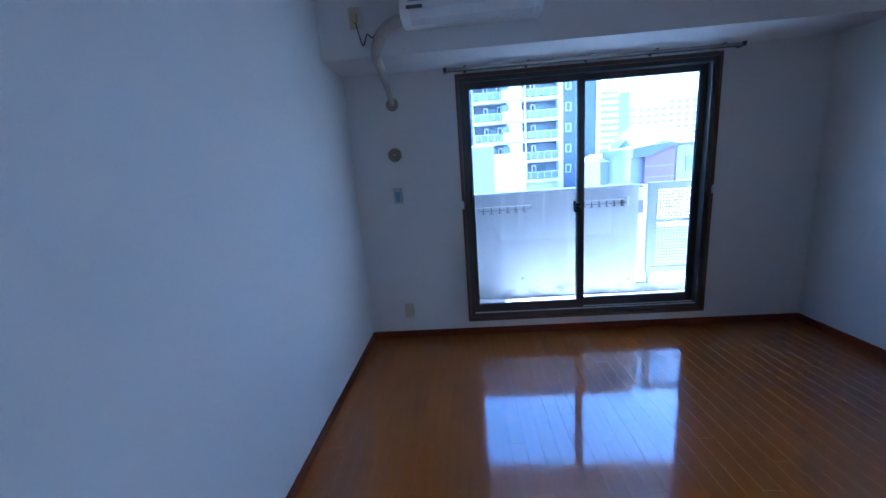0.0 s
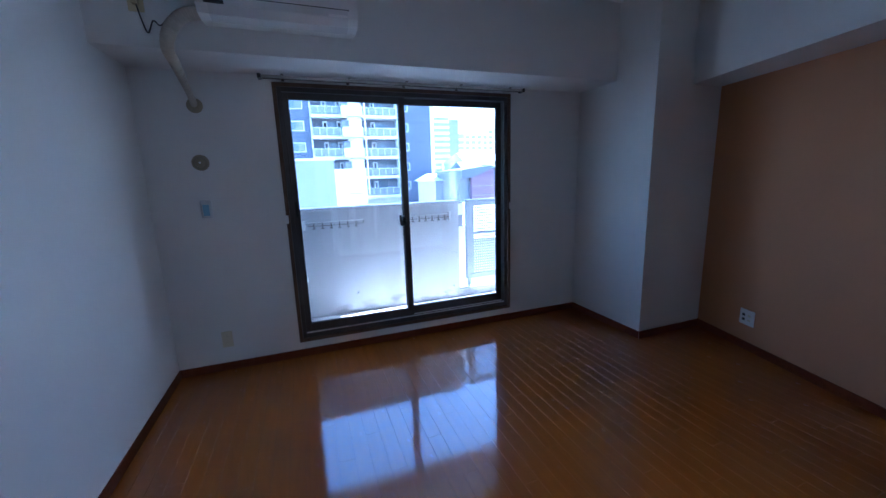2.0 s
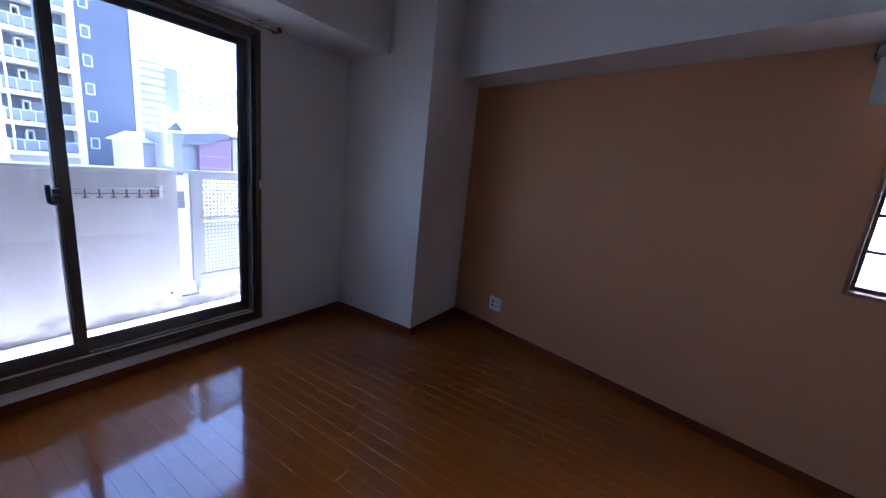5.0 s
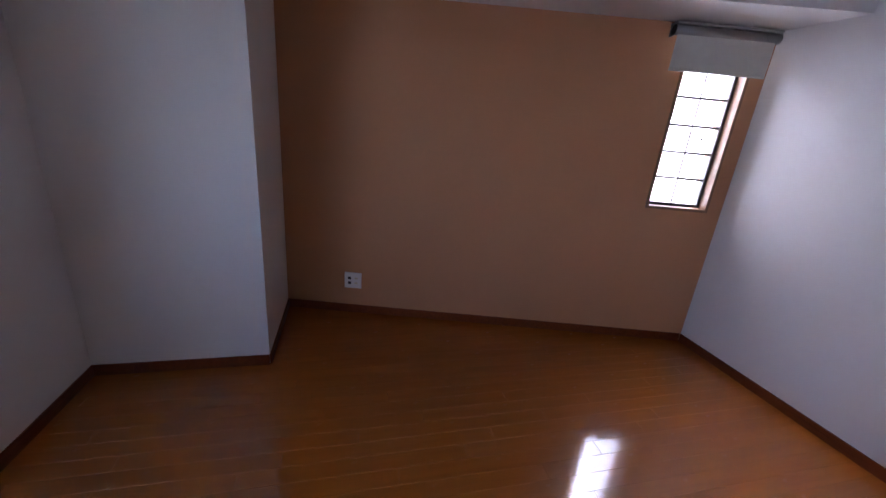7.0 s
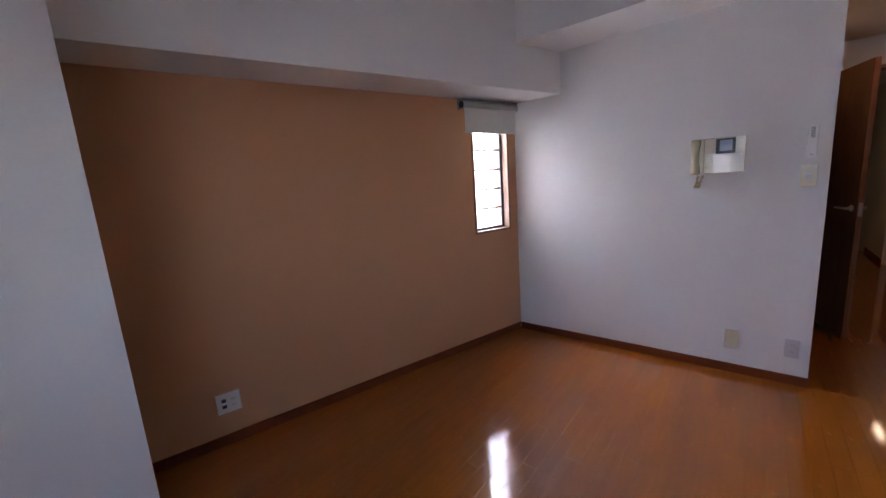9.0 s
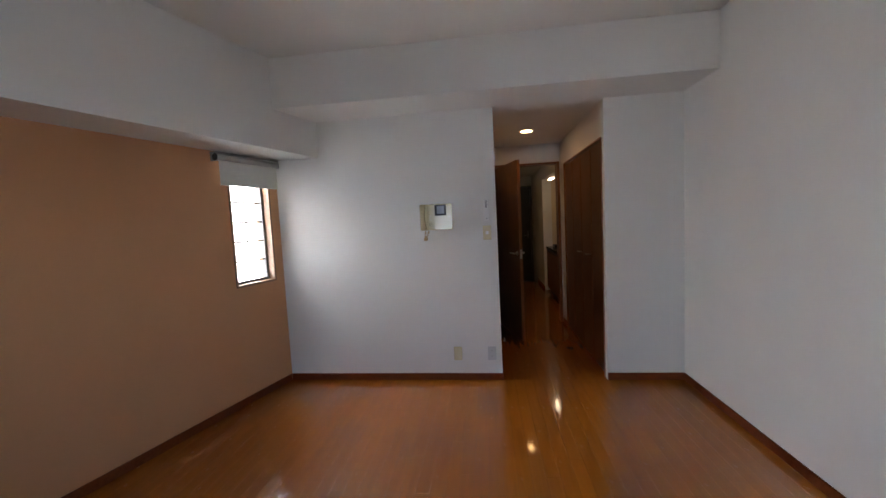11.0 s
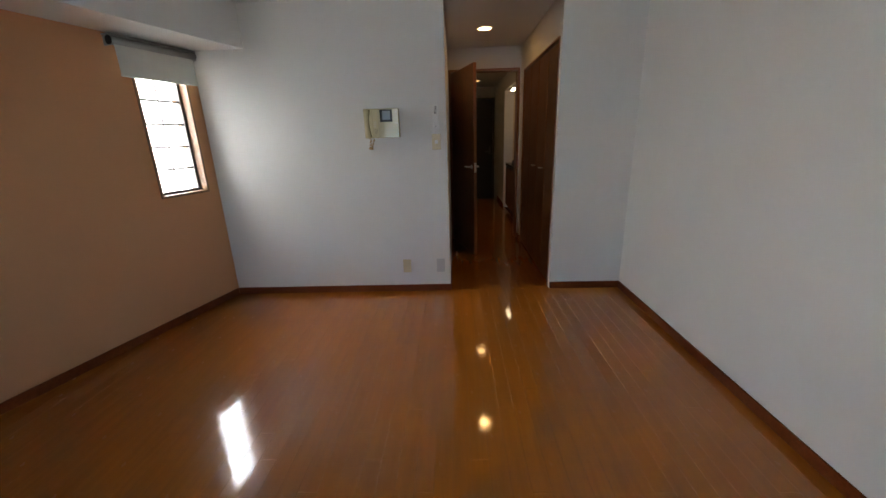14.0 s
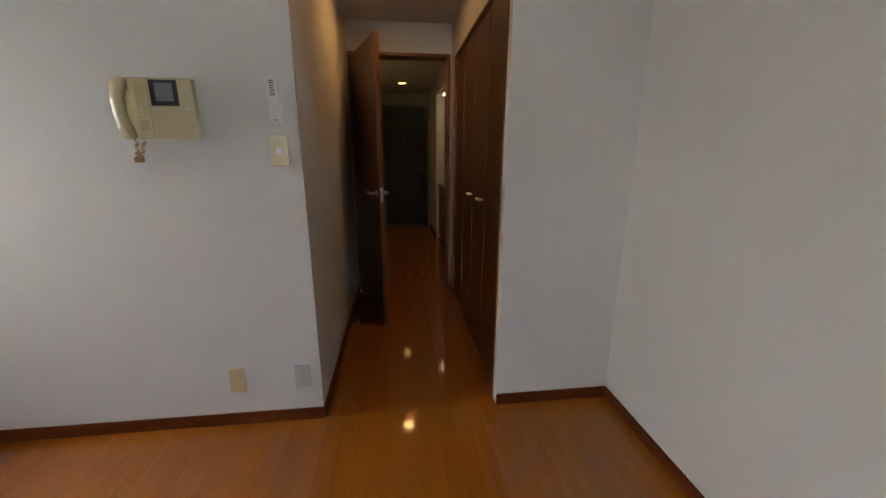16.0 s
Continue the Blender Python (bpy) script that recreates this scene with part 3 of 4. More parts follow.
# round air vent and pipe sleeve
vent = thing("air_vent", (0.323, D, 1.499), "round yellowed plastic air vent on the window wall", "vent")
part("flange", bm_lathe(bmesh.new(), [(0, 0), (0.052, 0), (0.052, 0.006), (0.047, 0.010), (0.034, 0.010), (0.034, 0.004), (0, 0.004)], 40, pose(0, 0, 0, 90)), M_VENT, vent)
part("damper", bm_lathe(bmesh.new(), [(0, 0.004), (0.030, 0.012), (0.031, 0.018), (0.026, 0.023), (0.006, 0.025), (0, 0.024)], 36, pose(0, 0, 0, 90)), M_VENT, vent)
part("knob", bm_lathe(bmesh.new(), [(0, 0.024), (0.007, 0.025), (0.006, 0.032), (0, 0.033)], 16, pose(0, 0, 0, 90)), M_WHITE, vent, "small pale knob")
sleeve = thing("pipe_sleeve", (0.338, D, 1.862), "round yellowed sleeve cap where the duct enters the wall", "pipe cover")
part("flange", bm_lathe(bmesh.new(), [(0, 0), (0.047, 0), (0.047, 0.008), (0.040, 0.014), (0.022, 0.016), (0, 0.016)], 36, pose(0, 0, 0, 90)), M_VENT, sleeve)

# ---- air conditioner ----
ac = thing("air_conditioner", (0.93, 3.12, 2.20), "white wall-mounted air conditioner on the beam", "air conditioner")
body = bmesh.new()
prof = [(0, 0.005), (-0.10, 0.0), (-0.165, 0.010), (-0.195, 0.045), (-0.205, 0.10), (-0.205, 0.235), (-0.185, 0.262), (-0.15, 0.27), (0, 0.27)]
ends = []
for x in (-0.40, 0.40):
    ends.append([body.verts.new((x, y, z)) for y, z in prof])
for i in range(len(prof)):
    j = (i + 1) % len(prof)
    body.faces.new((ends[0][i], ends[0][j], ends[1][j], ends[1][i]))
body.faces.new(ends[0])
body.faces.new(ends[1][::-1])
bmesh.ops.bevel(body, geom=[e for e in body.edges if abs(e.verts[0].co.x - e.verts[1].co.x) < 1e-6], offset=0.006, segments=2, affect='EDGES')
part("body", body, M_WHITE, ac)
part("front_panel", boxes(((-0.385, -0.2105, 0.085), (0.385, -0.2055, 0.235)), bevel=0.002), M_WHITE, ac)
bm = bmesh.new()
shell = [(-0.098, -0.0045), (-0.167, 0.0055), (-0.199, 0.043), (-0.2085, 0.079)]
lo = [bm.verts.new((-0.345, y, z)) for y, z in shell] + [bm.verts.new((-0.345, y + 0.004, z + 0.003)) for y, z in shell[::-1]]
hi = [bm.verts.new((0.345, v.co.y, v.co.z)) for v in lo]
bm.faces.new(lo)
bm.faces.new(hi[::-1])
for k in range(8):
    n = (k + 1) % 8
    bm.faces.new((lo[k], hi[k], hi[n], lo[n]))
part("louvre", bm, M_ACGLOSS, ac, "closed glossy white air louvre")
part("louvre_gap", boxes(((-0.352, -0.2068, 0.0795), (0.352, -0.2058, 0.0845))), M_DARK, ac, "dark gap above the louvre")
part("display", boxes(((-0.36, -0.2075, 0.045), (-0.27, -0.2005, 0.062)), bevel=0.001), M_DARK, ac, "black display strip")
part("display", boxes(((0.24, -0.2075, 0.045), (0.34, -0.2005, 0.055)), bevel=0.001), M_CHROME, ac, "bright maker's strip")

duct = thing("ac_duct", (0.36, 3.09, 2.10), "taped beige duct that hangs from the air conditioner", "duct")
line = smooth_line([(0.16, 0.0, 0.155), (0.08, -0.008, 0.13), (0.015, -0.008, 0.06), (-0.012, -0.005, -0.03), (-0.006, 0.08, -0.09), (-0.012, 0.25, -0.155), (-0.02, 0.40, -0.205), (-0.022, 0.455, -0.236)], 7)
part("hose", bm_tube(bmesh.new(), line, [0.034 if k < 16 else max(0.019, 0.034 - 0.0007 * (k - 16)) for k in range(len(line))], 16), M_DUCT, duct)
wraps = bmesh.new()
for k in range(3, len(line) - 3, 2):
    r = (0.034 if k < 16 else max(0.019, 0.034 - 0.0007 * (k - 16))) + 0.0015
    a, b = Vector(line[k]), Vector(line[k + 1])
    bm_tube(wraps, [a, a + (b - a) * 0.35], r, 16)
tagged(part("tape_wrap", wraps, M_DUCT, duct), kind="stuff")
cab = thing("power_cable", (0.27, 3.115, 2.2), "thin dark cable looped beside the duct on the beam", "cable")
part("cord", bm_tube(bmesh.new(), smooth_line([(0.10, -0.005, 0.03), (0.06, -0.012, -0.02), (0.03, -0.012, 0.0), (0.0, -0.012, -0.06), (-0.02, -0.010, 0.0), (-0.035, -0.010, 0.08)]), 0.0035, 8), M_DARK, cab)
part("plug", boxes(((-0.05, -0.035, 0.07), (-0.022, 0.0, 0.12)), bevel=0.004), M_CREAM, cab, "yellowed plug")
plate((0.232, 3.12, 2.30), 180, "yellowed power outlet high on the beam", M_CREAM)

# ---- ceiling lamp ----
lamp = thing("ceiling_light", (1.658, 1.84, H), "round milky dome ceiling light, switched off", "ceiling light")
prof = [(0.0, -0.2)] + [(0.272 * math.sin(a), -0.03 - 0.17 * math.cos(a)) for a in [k * math.pi / 28 for k in range(1, 15)]] + [(0.272, -0.02)]
part("dome", bm_lathe(bmesh.new(), prof, 56), M_LAMP, lamp)
part("base_ring", bm_lathe(bmesh.new(), [(0.0, -0.0), (0.26, -0.0), (0.279, -0.006), (0.279, -0.02), (0.272, -0.022), (0.0, -0.022)], 56), M_WHITE, lamp, "pale base ring")
aim = Vector((math.sin(1.25) * math.cos(0.5) / 0.272, math.sin(1.25) * math.sin(0.5) / 0.272, -math.cos(1.25) / 0.17)).normalized()
spot = Vector((0.272 * math.sin(1.25) * math.cos(0.5), 0.272 * math.sin(1.25) * math.sin(0.5), -0.03 - 0.17 * math.cos(1.25))) + aim * 0.001
part("sticker", boxes(((-0.016, -0.022, -0.0005), (0.016, 0.022, 0.0005)), m=Matrix.Translation(spot) @ aim.to_track_quat("Z", "Y").to_matrix().to_4x4()), mat("grey sticker", (0.40, 0.39, 0.40), 0.5), lamp, "small grey sticker")

# ---- intercom ----
ic = thing("intercom", (1.93, 0, 1.42), "yellowed wall intercom with a small dark screen and handset", "intercom")
body = bmesh.new()
bm_box(body, (-0.101, 0, -0.108), (0.105, 0.036, 0.108), 0.006)
part("body", body, M_CREAM, ic)
part("front_cover", boxes(((-0.097, 0.0362, -0.104), (0.052, 0.0366, 0.104))), M_GLOSSC, ic, "glossy yellowed front cover")
part("cradle", boxes(((0.105, 0, -0.110), (0.172, 0.022, 0.110)), bevel=0.005), M_CREAM, ic)
part("screen_frame", boxes(((-0.052, 0.0368, 0.010), (0.045, 0.039, 0.101)), bevel=0.001), M_DARK, ic, "black screen surround")
part("screen", boxes(((-0.036, 0.0392, 0.026), (0.026, 0.0402, 0.090)), bevel=0.0005), M_SCREEN, ic, "grey glass screen")
part("seam", boxes(((0.053, 0.0362, -0.104), (0.060, 0.0395, 0.104)), bevel=0.001), M_GLOSSC, ic, "glossy raised cover edge")
hs = bmesh.new()
prof = [(-0.104, 0.030, 0.026), (-0.075, 0.042, 0.025), (-0.03, 0.058, 0.020), (0.03, 0.060, 0.020), (0.075, 0.046, 0.025), (0.104, 0.034, 0.026)]
prev = None
for z, y, hw in prof:
    cur = [hs.verts.new((0.148 + sx * hw, y + dy, z)) for sx, dy in ((-1, -0.012), (-0.7, 0.010), (0.7, 0.010), (1, -0.012), (0.7, -0.018), (-0.7, -0.018))]
    if prev:
        for i in range(6):
            hs.faces.new((prev[i], prev[(i + 1) % 6], cur[(i + 1) % 6], cur[i]))
    else:
        hs.faces.new(cur[::-1])
    prev = cur
hs.faces.new(prev)
for z in (-0.085, 0.085):
    bm_box(hs, (0.126, 0.012, z - 0.022), (0.170, 0.036, z + 0.022), 0.006)
for f in hs.faces:
    f.smooth = True
part("handset", hs, M_CREAM, ic, "yellowed handset")
for z in (0.01, -0.006, -0.022):
    part("button", boxes(((0.074, 0.036, z - 0.005), (0.096, 0.0385, z + 0.005)), bevel=0.001), M_PLATE, ic)
grille = bmesh.new()
for i in range(5):
    for j in range(5):
        bm_box(grille, (0.068 + 0.006 * i, 0.0362, -0.075 + 0.007 * j), (0.0705 + 0.006 * i, 0.0366, -0.0725 + 0.007 * j))
part("speaker_holes", grille, M_DARK, ic)
part("badge", boxes(((-0.085, 0.0366, 0.078), (-0.072, 0.0371, 0.084))), M_PLATE, ic)
part("indicator", boxes(((-0.088, 0.0366, -0.004), (-0.066, 0.0370, 0.004))), M_PLATE, ic)
coil = []
for k in range(180):
    u = k / 179
    base = Vector((0.132 - 0.030 * u + 0.018 * math.sin(u * 3.1), 0.020, -0.112 - 0.075 * math.sin(u * math.pi) - 0.006 * math.sin(u * 40)))
    a = u * 2 * math.pi * 22
    w = 0.005 + 0.010 * max(0.0, math.sin(u * math.pi)) ** 6
    coil.append(base + Vector((w * math.cos(a), w * math.sin(a), 0)))
part("coiled_cord", bm_tube(bmesh.new(), coil, 0.0029, 6), mat("yellowed cord", (0.46, 0.30, 0.13), 0.45), ic, "yellow-brown coiled cord")

# remote control holder
rc = thing("remote_control", (1.545, 0, 1.455), "slim white remote control in a wall holder above the switch", "remote control")
part("holder", boxes(((-0.024, 0, -0.090), (0.024, 0.010, 0.03)), bevel=0.003), M_WHITE, rc)
part("handset", boxes(((-0.021, 0.0105, -0.084), (0.021, 0.024, 0.090)), bevel=0.004), M_WHITE, rc)
bars = bmesh.new()
for k in range(7):
    bm_box(bars, (-0.008, 0.0242, 0.022 + 0.0085 * k), (0.010, 0.0248, 0.0262 + 0.0085 * k))
part("printed_bars", bars, M_DARK, rc, "dark printed marks")
part("small_label", boxes(((-0.006, 0.0242, -0.070), (0.006, 0.0247, -0.067))), M_DARK, rc)

# ---- closet ----
def leaf(y0, y1, handle):
    """One folding door leaf: a flush panel with a light edge strip; handle: where its knob bar sits, or None."""
    t = tagged(part_parent, "")
    p = part("door", boxes(((A0 - 0.040, y1 + 0.002, 0.012), (A0 - 0.012, y0 - 0.002, 1.972)), bevel=0.002), M_DOOR, t, "reddish-brown veneered door leaf")
    for y in (y0 - 0.006, y1 + 0.002):
        part("edge_strip", boxes(((A0 - 0.0118, y, 0.014), (A0 - 0.0098, y + 0.004, 1.970))), M_JAMB, p, "lighter wooden edge strip")
    if handle is not None:
        bm = bmesh.new()
        for dy in (-0.03, 0.03):
            bm_tube(bm, [(A0 - 0.012, handle + dy, 1.0), (A0 + 0.016, handle + dy, 1.0)], 0.004, 10)
        bm_tube(bm, smooth_line([(A0 + 0.014, handle - 0.046, 1.0), (A0 + 0.019, handle - 0.02, 1.0), (A0 + 0.019, handle + 0.02, 1.0), (A0 + 0.014, handle + 0.046, 1.0)]), 0.0055, 10)
        part("handle", bm, M_CHROME, p, "polished bar handle")


part_parent = thing("closet_doors", (0, 0, 0), "reddish-brown folding closet doors in the hall, shut", "closet door")
LW = 0.362
for k, hnd in enumerate((None, -0.52, -0.83, None)):
    leaf(-0.075 - k * LW, -0.075 - (k + 1) * LW, hnd)
part("track", boxes(((A0 - 0.05, -1.523, 1.974), (A0 - 0.01, -0.075, 1.984))), M_DARK, part_parent, "dark top track")
bm = bmesh.new()
bm_box(bm, (A0 - 0.12, -0.075, 0), (A0 + 0.006, -0.055, 1.995), 0.002)
bm_box(bm, (A0 - 0.12, -1.543, 0), (A0 + 0.006, -1.523, 1.995), 0.002)
bm_box(bm, (A0 - 0.12, -1.523, 1.985), (A0 + 0.006, -0.075, 2.001), 0.002)
setting("trim_closet", bm, M_JAMB, "brown wooden closet casing")

# ---- hall door ----
bm = bmesh.new()
bm_box(bm, (0.612, -1.885, 0), (0.640, -1.735, 2.055), 0.002)
bm_box(bm, (1.428, -1.885, 0), (1.456, -1.735, 2.055), 0.002)
bm_box(bm, (0.640, -1.885, 2.030), (1.428, -1.735, 2.055), 0.002)
setting("trim_door", bm, M_JAMB, "brown wooden door casing")
hinge, edge = Vector((1.420, -1.728)), Vector((1.186, -0.985))
turn = math.degrees(math.atan2(edge.y - hinge.y, edge.x - hinge.x))
door = tagged(thing("door_1", (hinge.x, hinge.y, 0), "brown veneered hall door standing open", "door", turn=turn), kind="structure")
L = (edge - hinge).length
part("leaf", boxes(((0, -0.017, 0.010), (L, 0.017, 2.000)), bevel=0.002), M_DOOR, door, "brown veneered door leaf")
part("leading_edge", boxes(((L, -0.016, 0.012), (L + 0.002, 0.016, 1.998))), M_JAMB, door, "lighter wooden leading edge")
part("latch_plate", boxes(((L + 0.002, -0.011, 0.93), (L + 0.004, 0.011, 1.03)), bevel=0.0005), M_CHROME, door, "polished latch plate")
for s in (-1, 1):
    bm = bmesh.new()
    bm_lathe(bm, [(0, 0), (0.024, 0), (0.024, 0.006), (0.010, 0.010), (0.009, 0.045), (0, 0.046)], 20, pose(L - 0.06, s * 0.017, 0.985, -90 * s))
    bm_tube(bm, smooth_line([(L - 0.06, s * 0.058, 0.985), (L - 0.10, s * 0.064, 0.987), (L - 0.175, s * 0.060, 0.985)]), [0.009] * 6 + [0.008] * 6 + [0.007], 12)
    part("door_handle", bm, M_CHROME, door, "polished lever handle")
for z in (0.25, 1.75):
    part("hinge", bm_tube(bmesh.new(), [(-0.006, 0.014, z - 0.05), (-0.006, 0.014, z + 0.05)], 0.007, 10), M_CHROME, door, "metal hinge")
stop = thing("door_stop", (1.40, -1.02, 0), "small metal door stop on the hall floor", "door stop")
part("post", bm_lathe(bmesh.new(), [(0, 0), (0.014, 0), (0.014, 0.004), (0.006, 0.008), (0.006, 0.04), (0, 0.042)], 16), M_CHROME, stop)

# ---- hall lamps ----
def downlight(place, lit):
    t = thing("downlight", place, "round recessed downlight, lit, in the hall ceiling", "downlight", "ceiling downlights")
    part("ring", bm_lathe(bmesh.new(), [(0.060, -0.001), (0.078, -0.001), (0.078, -0.005), (0.063, -0.008), (0.060, -0.001)], 32), M_WHITE, t, "white trim ring")
    part("diffuser", bm_lathe(bmesh.new(), [(0.0, -0.0015), (0.060, -0.0015), (0.060, -0.003), (0.0, -0.0035)], 32), lit, t, "lit warm diffuser")
    return t


downlight((1.09, -0.95, HS), M_LIT_HALL)
downlight((1.01, -2.65, HS), M_LIT_HALL_INNER)
downlight((0.97, -4.52, HS), M_LIT_ENTRANCE)
tube = thing("kitchen_light", (0.42, -3.5, 2.04), "short lit kitchen tube light under the alcove ceiling", "kitchen light")
part("housing", boxes(((-0.05, -0.15, -0.025), (0.035, 0.15, -0.001)), bevel=0.003), M_WHITE, tube)
part("diffuser", boxes(((-0.03, -0.14, -0.045), (0.02, 0.14, -0.026)), bevel=0.004), M_LIT_KITCHEN, tube, "lit warm diffuser")

# ---- kitchen alcove and entrance ----
kit = thing("kitchen_cabinet", (0.2, -3.1, 0), "low brown kitchen cabinet under a dark worktop", "cabinet")
part("plinth", boxes(((-0.35, -0.64, 0), (0.24, 0.75, 0.09))), M_DARK, kit, "dark recessed plinth")
part("body", boxes(((-0.35, -0.645, 0.09), (0.27, 0.75, 0.79))), M_DOOR, kit)
for k in range(3):
    y = -0.64 + 0.463 * k
    part("door", boxes(((0.271, y + 0.003, 0.10), (0.289, y + 0.46, 0.74)), bevel=0.002), M_JAMB, kit, "light brown cabinet door")
part("control_strip", boxes(((0.271, -0.64, 0.745), (0.287, 0.745, 0.788)), bevel=0.001), M_DARK, kit, "black strip under the worktop")
tagged(part("worktop", boxes(((-0.35, -0.647, 0.792), (0.295, 0.75, 0.83)), bevel=0.003), M_COUNTER, kit, "dark glossy worktop"))
sink = thing("kitchen_pot", (0.28, -3.42, 0.83), "small dark appliance on the worktop", "appliance")
part("body", boxes(((-0.14, -0.1, 0), (0.14, 0.12, 0.05)), bevel=0.01), M_DARK, sink)
bm = bmesh.new()
bm_box(bm, (0.520, -5.50, -0.09), (0.560, -5.46, 2.07), 0.002)
bm_box(bm, (1.300, -5.50, -0.09), (1.340, -5.46, 2.07), 0.002)
bm_box(bm, (0.560, -5.50, 2.035), (1.300, -5.46, 2.07), 0.002)
setting("trim_entrance", bm, M_ALU, "dark metal entrance door frame")
fd = tagged(thing("door_2", (0.93, -5.5, -0.09), "dark painted steel entrance door, shut", "door"), kind="structure")
part("leaf", boxes(((-0.369, -0.02, 0.002), (0.369, 0.02, 2.15)), bevel=0.002), M_STEELDOOR, fd)
part("peephole", bm_lathe(bmesh.new(), [(0, 0), (0.009, 0), (0.009, 0.004), (0, 0.005)], 14, pose(0.02, 0.02, 1.51, -90)), M_CHROME, fd, "small bright peephole")
bm = bmesh.new()
bm_box(bm, (-0.33, 0.021, 0.99), (-0.29, 0.030, 1.15), 0.003)
bm_tube(bm, smooth_line([(-0.31, 0.03, 1.05), (-0.31, 0.07, 1.05), (-0.21, 0.072, 1.05)]), 0.009, 10)
part("door_handle", bm, M_ALU, fd, "dark metal lever handle")

# ---- balcony ----
BX0, BX1 = -1.6, 4.32     # ends of the balcony
setting("balcony_floor", boxes(((BX0, D + T, -0.25), (BX1, 4.44, 0.03))), M_BALFLOOR, "pale concrete balcony floor")
setting("balcony_slab", boxes(((-14, D + T, 2.30), (BX1, 4.50, 2.48)), ((-14, 4.38, 2.14), (BX1, 4.50, 2.30))), M_CONC, "grey concrete slab of the balcony above")
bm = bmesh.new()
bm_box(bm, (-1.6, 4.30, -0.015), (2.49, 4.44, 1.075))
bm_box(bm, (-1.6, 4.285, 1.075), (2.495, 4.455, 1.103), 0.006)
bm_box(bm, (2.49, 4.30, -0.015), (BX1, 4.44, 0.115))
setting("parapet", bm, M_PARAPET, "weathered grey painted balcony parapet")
# unseen end wall, added to cut the light that reaches the accent wall
setting("unseen_end_wall", boxes(((BX0 - 0.15, D + T, -0.25), (BX0, 4.44, 2.14))), M_CONC)
setting("balcony_kerb", boxes(((BX1 - 0.14, D + T, 0.03), (BX1, 4.30, 0.115))), M_CONC)
wall_out = setting("wall_outer", boxes(((-14, D + T - 0.06, -10), (-T, D + T, 2.75)), ((E1 + 0.4, D + T - 0.06, -10), (BX1, D + T, 2.75))), M_TILE_W)

# gate-like metal panel of the parapet
def pierced(x0, x1, z0, z1, nx, nz):
    """A thin plate with staggered round holes and a plain margin."""
    bm = bmesh.new()
    m = 0.045
    bm_box(bm, (x0, -0.002, z0), (x0 + m, 0.001, z1))
    bm_box(bm, (x1 - m, -0.002, z0), (x1, 0.001, z1))
    dx, dz = (x1 - x0 - 2 * m) / nx, (z1 - z0) / nz
    for j in range(nz):
        for i in range(nx):
            cx, cz = x0 + m + dx * (i + 0.5), z0 + dz * (j + 0.5)
            off = dx * 0.18 * (1 if j % 2 else -1)
            outer, inner = [], []
            for k in range(8):
                a = math.pi / 4 * k
                ca, sa = math.cos(a), math.sin(a)
                q = max(abs(ca), abs(sa))
                outer.append(bm.verts.new((cx + dx / 2 * ca / q, 0, cz + dz / 2 * sa / q)))
                inner.append(bm.verts.new((cx + off * 0.5 + dx * 0.36 * ca, 0, cz + dz * 0.36 * sa)))
            for k in range(8):
                n = (k + 1) % 8
                bm.faces.new((outer[k], outer[n], inner[n], inner[k]))
    return bm


for i, x0 in enumerate((2.600, 3.460)):
    g = thing("balcony_railing", (x0, 4.36, 0.115), "grey metal balcony railing panel with a pierced plate", "railing", "balcony railing panels")
    w = 0.86
    fr = bmesh.new()
    for a, b in (((0, 0.10), (0.05, 0.975)), ((w - 0.05, 0.10), (w, 0.975)), ((0.05, 0.925), (w - 0.05, 0.975)), ((0.05, 0.10), (w - 0.05, 0.15)), ((0.05, 0.60), (w - 0.05, 0.625))):
        bm_box(fr, (a[0], -0.02, a[1]), (b[0], 0.02, b[1]), 0.002)
    bm_box(fr, (0.0, -0.03, 0.975), (w, 0.03, 0.99), 0.002)
    part("panel_frame", fr, M_GATE, g)
    for x in (0.02, w - 0.05):
        part("foot", boxes(((x, -0.015, 0), (x + 0.03, 0.015, 0.10)), bevel=0.002), M_GATE, g)
    part("pierced_plate", pierced(0.05, w - 0.05, 0.15, 0.60, 24, 15), M_GATE, g, "grey metal plate with round holes")
    part("pierced_plate", pierced(0.05, w - 0.05, 0.625, 0.925, 24, 10), M_GATE, g, "grey metal plate with round holes")
post = thing("railing_post", (2.538, 4.35, 0.115), "white metal post with two bracket plates between parapet and railing", "post")
part("post", boxes(((-0.046, -0.012, 0), (0.046, 0.012, 0.70)), ((-0.036, -0.012, 0.83), (0.036, 0.012, 0.95)), bevel=0.003), M_BALWHITE, post)
part("core", boxes(((-0.03, 0.0125, 0.0), (0.03, 0.03, 0.97))), M_GATE, post, "grey metal core")
low_bar = thing("low_rail", (2.62, 4.315, 0.115), "low white metal bar in front of the railing foot", "rail")
part("bar", boxes(((0, -0.012, 0.004), (1.65, 0.012, 0.034)), bevel=0.004), M_BALWHITE, low_bar)
for x in (0.2, 0.9, 1.6):
    part("foot", boxes(((x, -0.010, 0.0), (x + 0.03, 0.010, 0.004))), M_BALWHITE, low_bar)

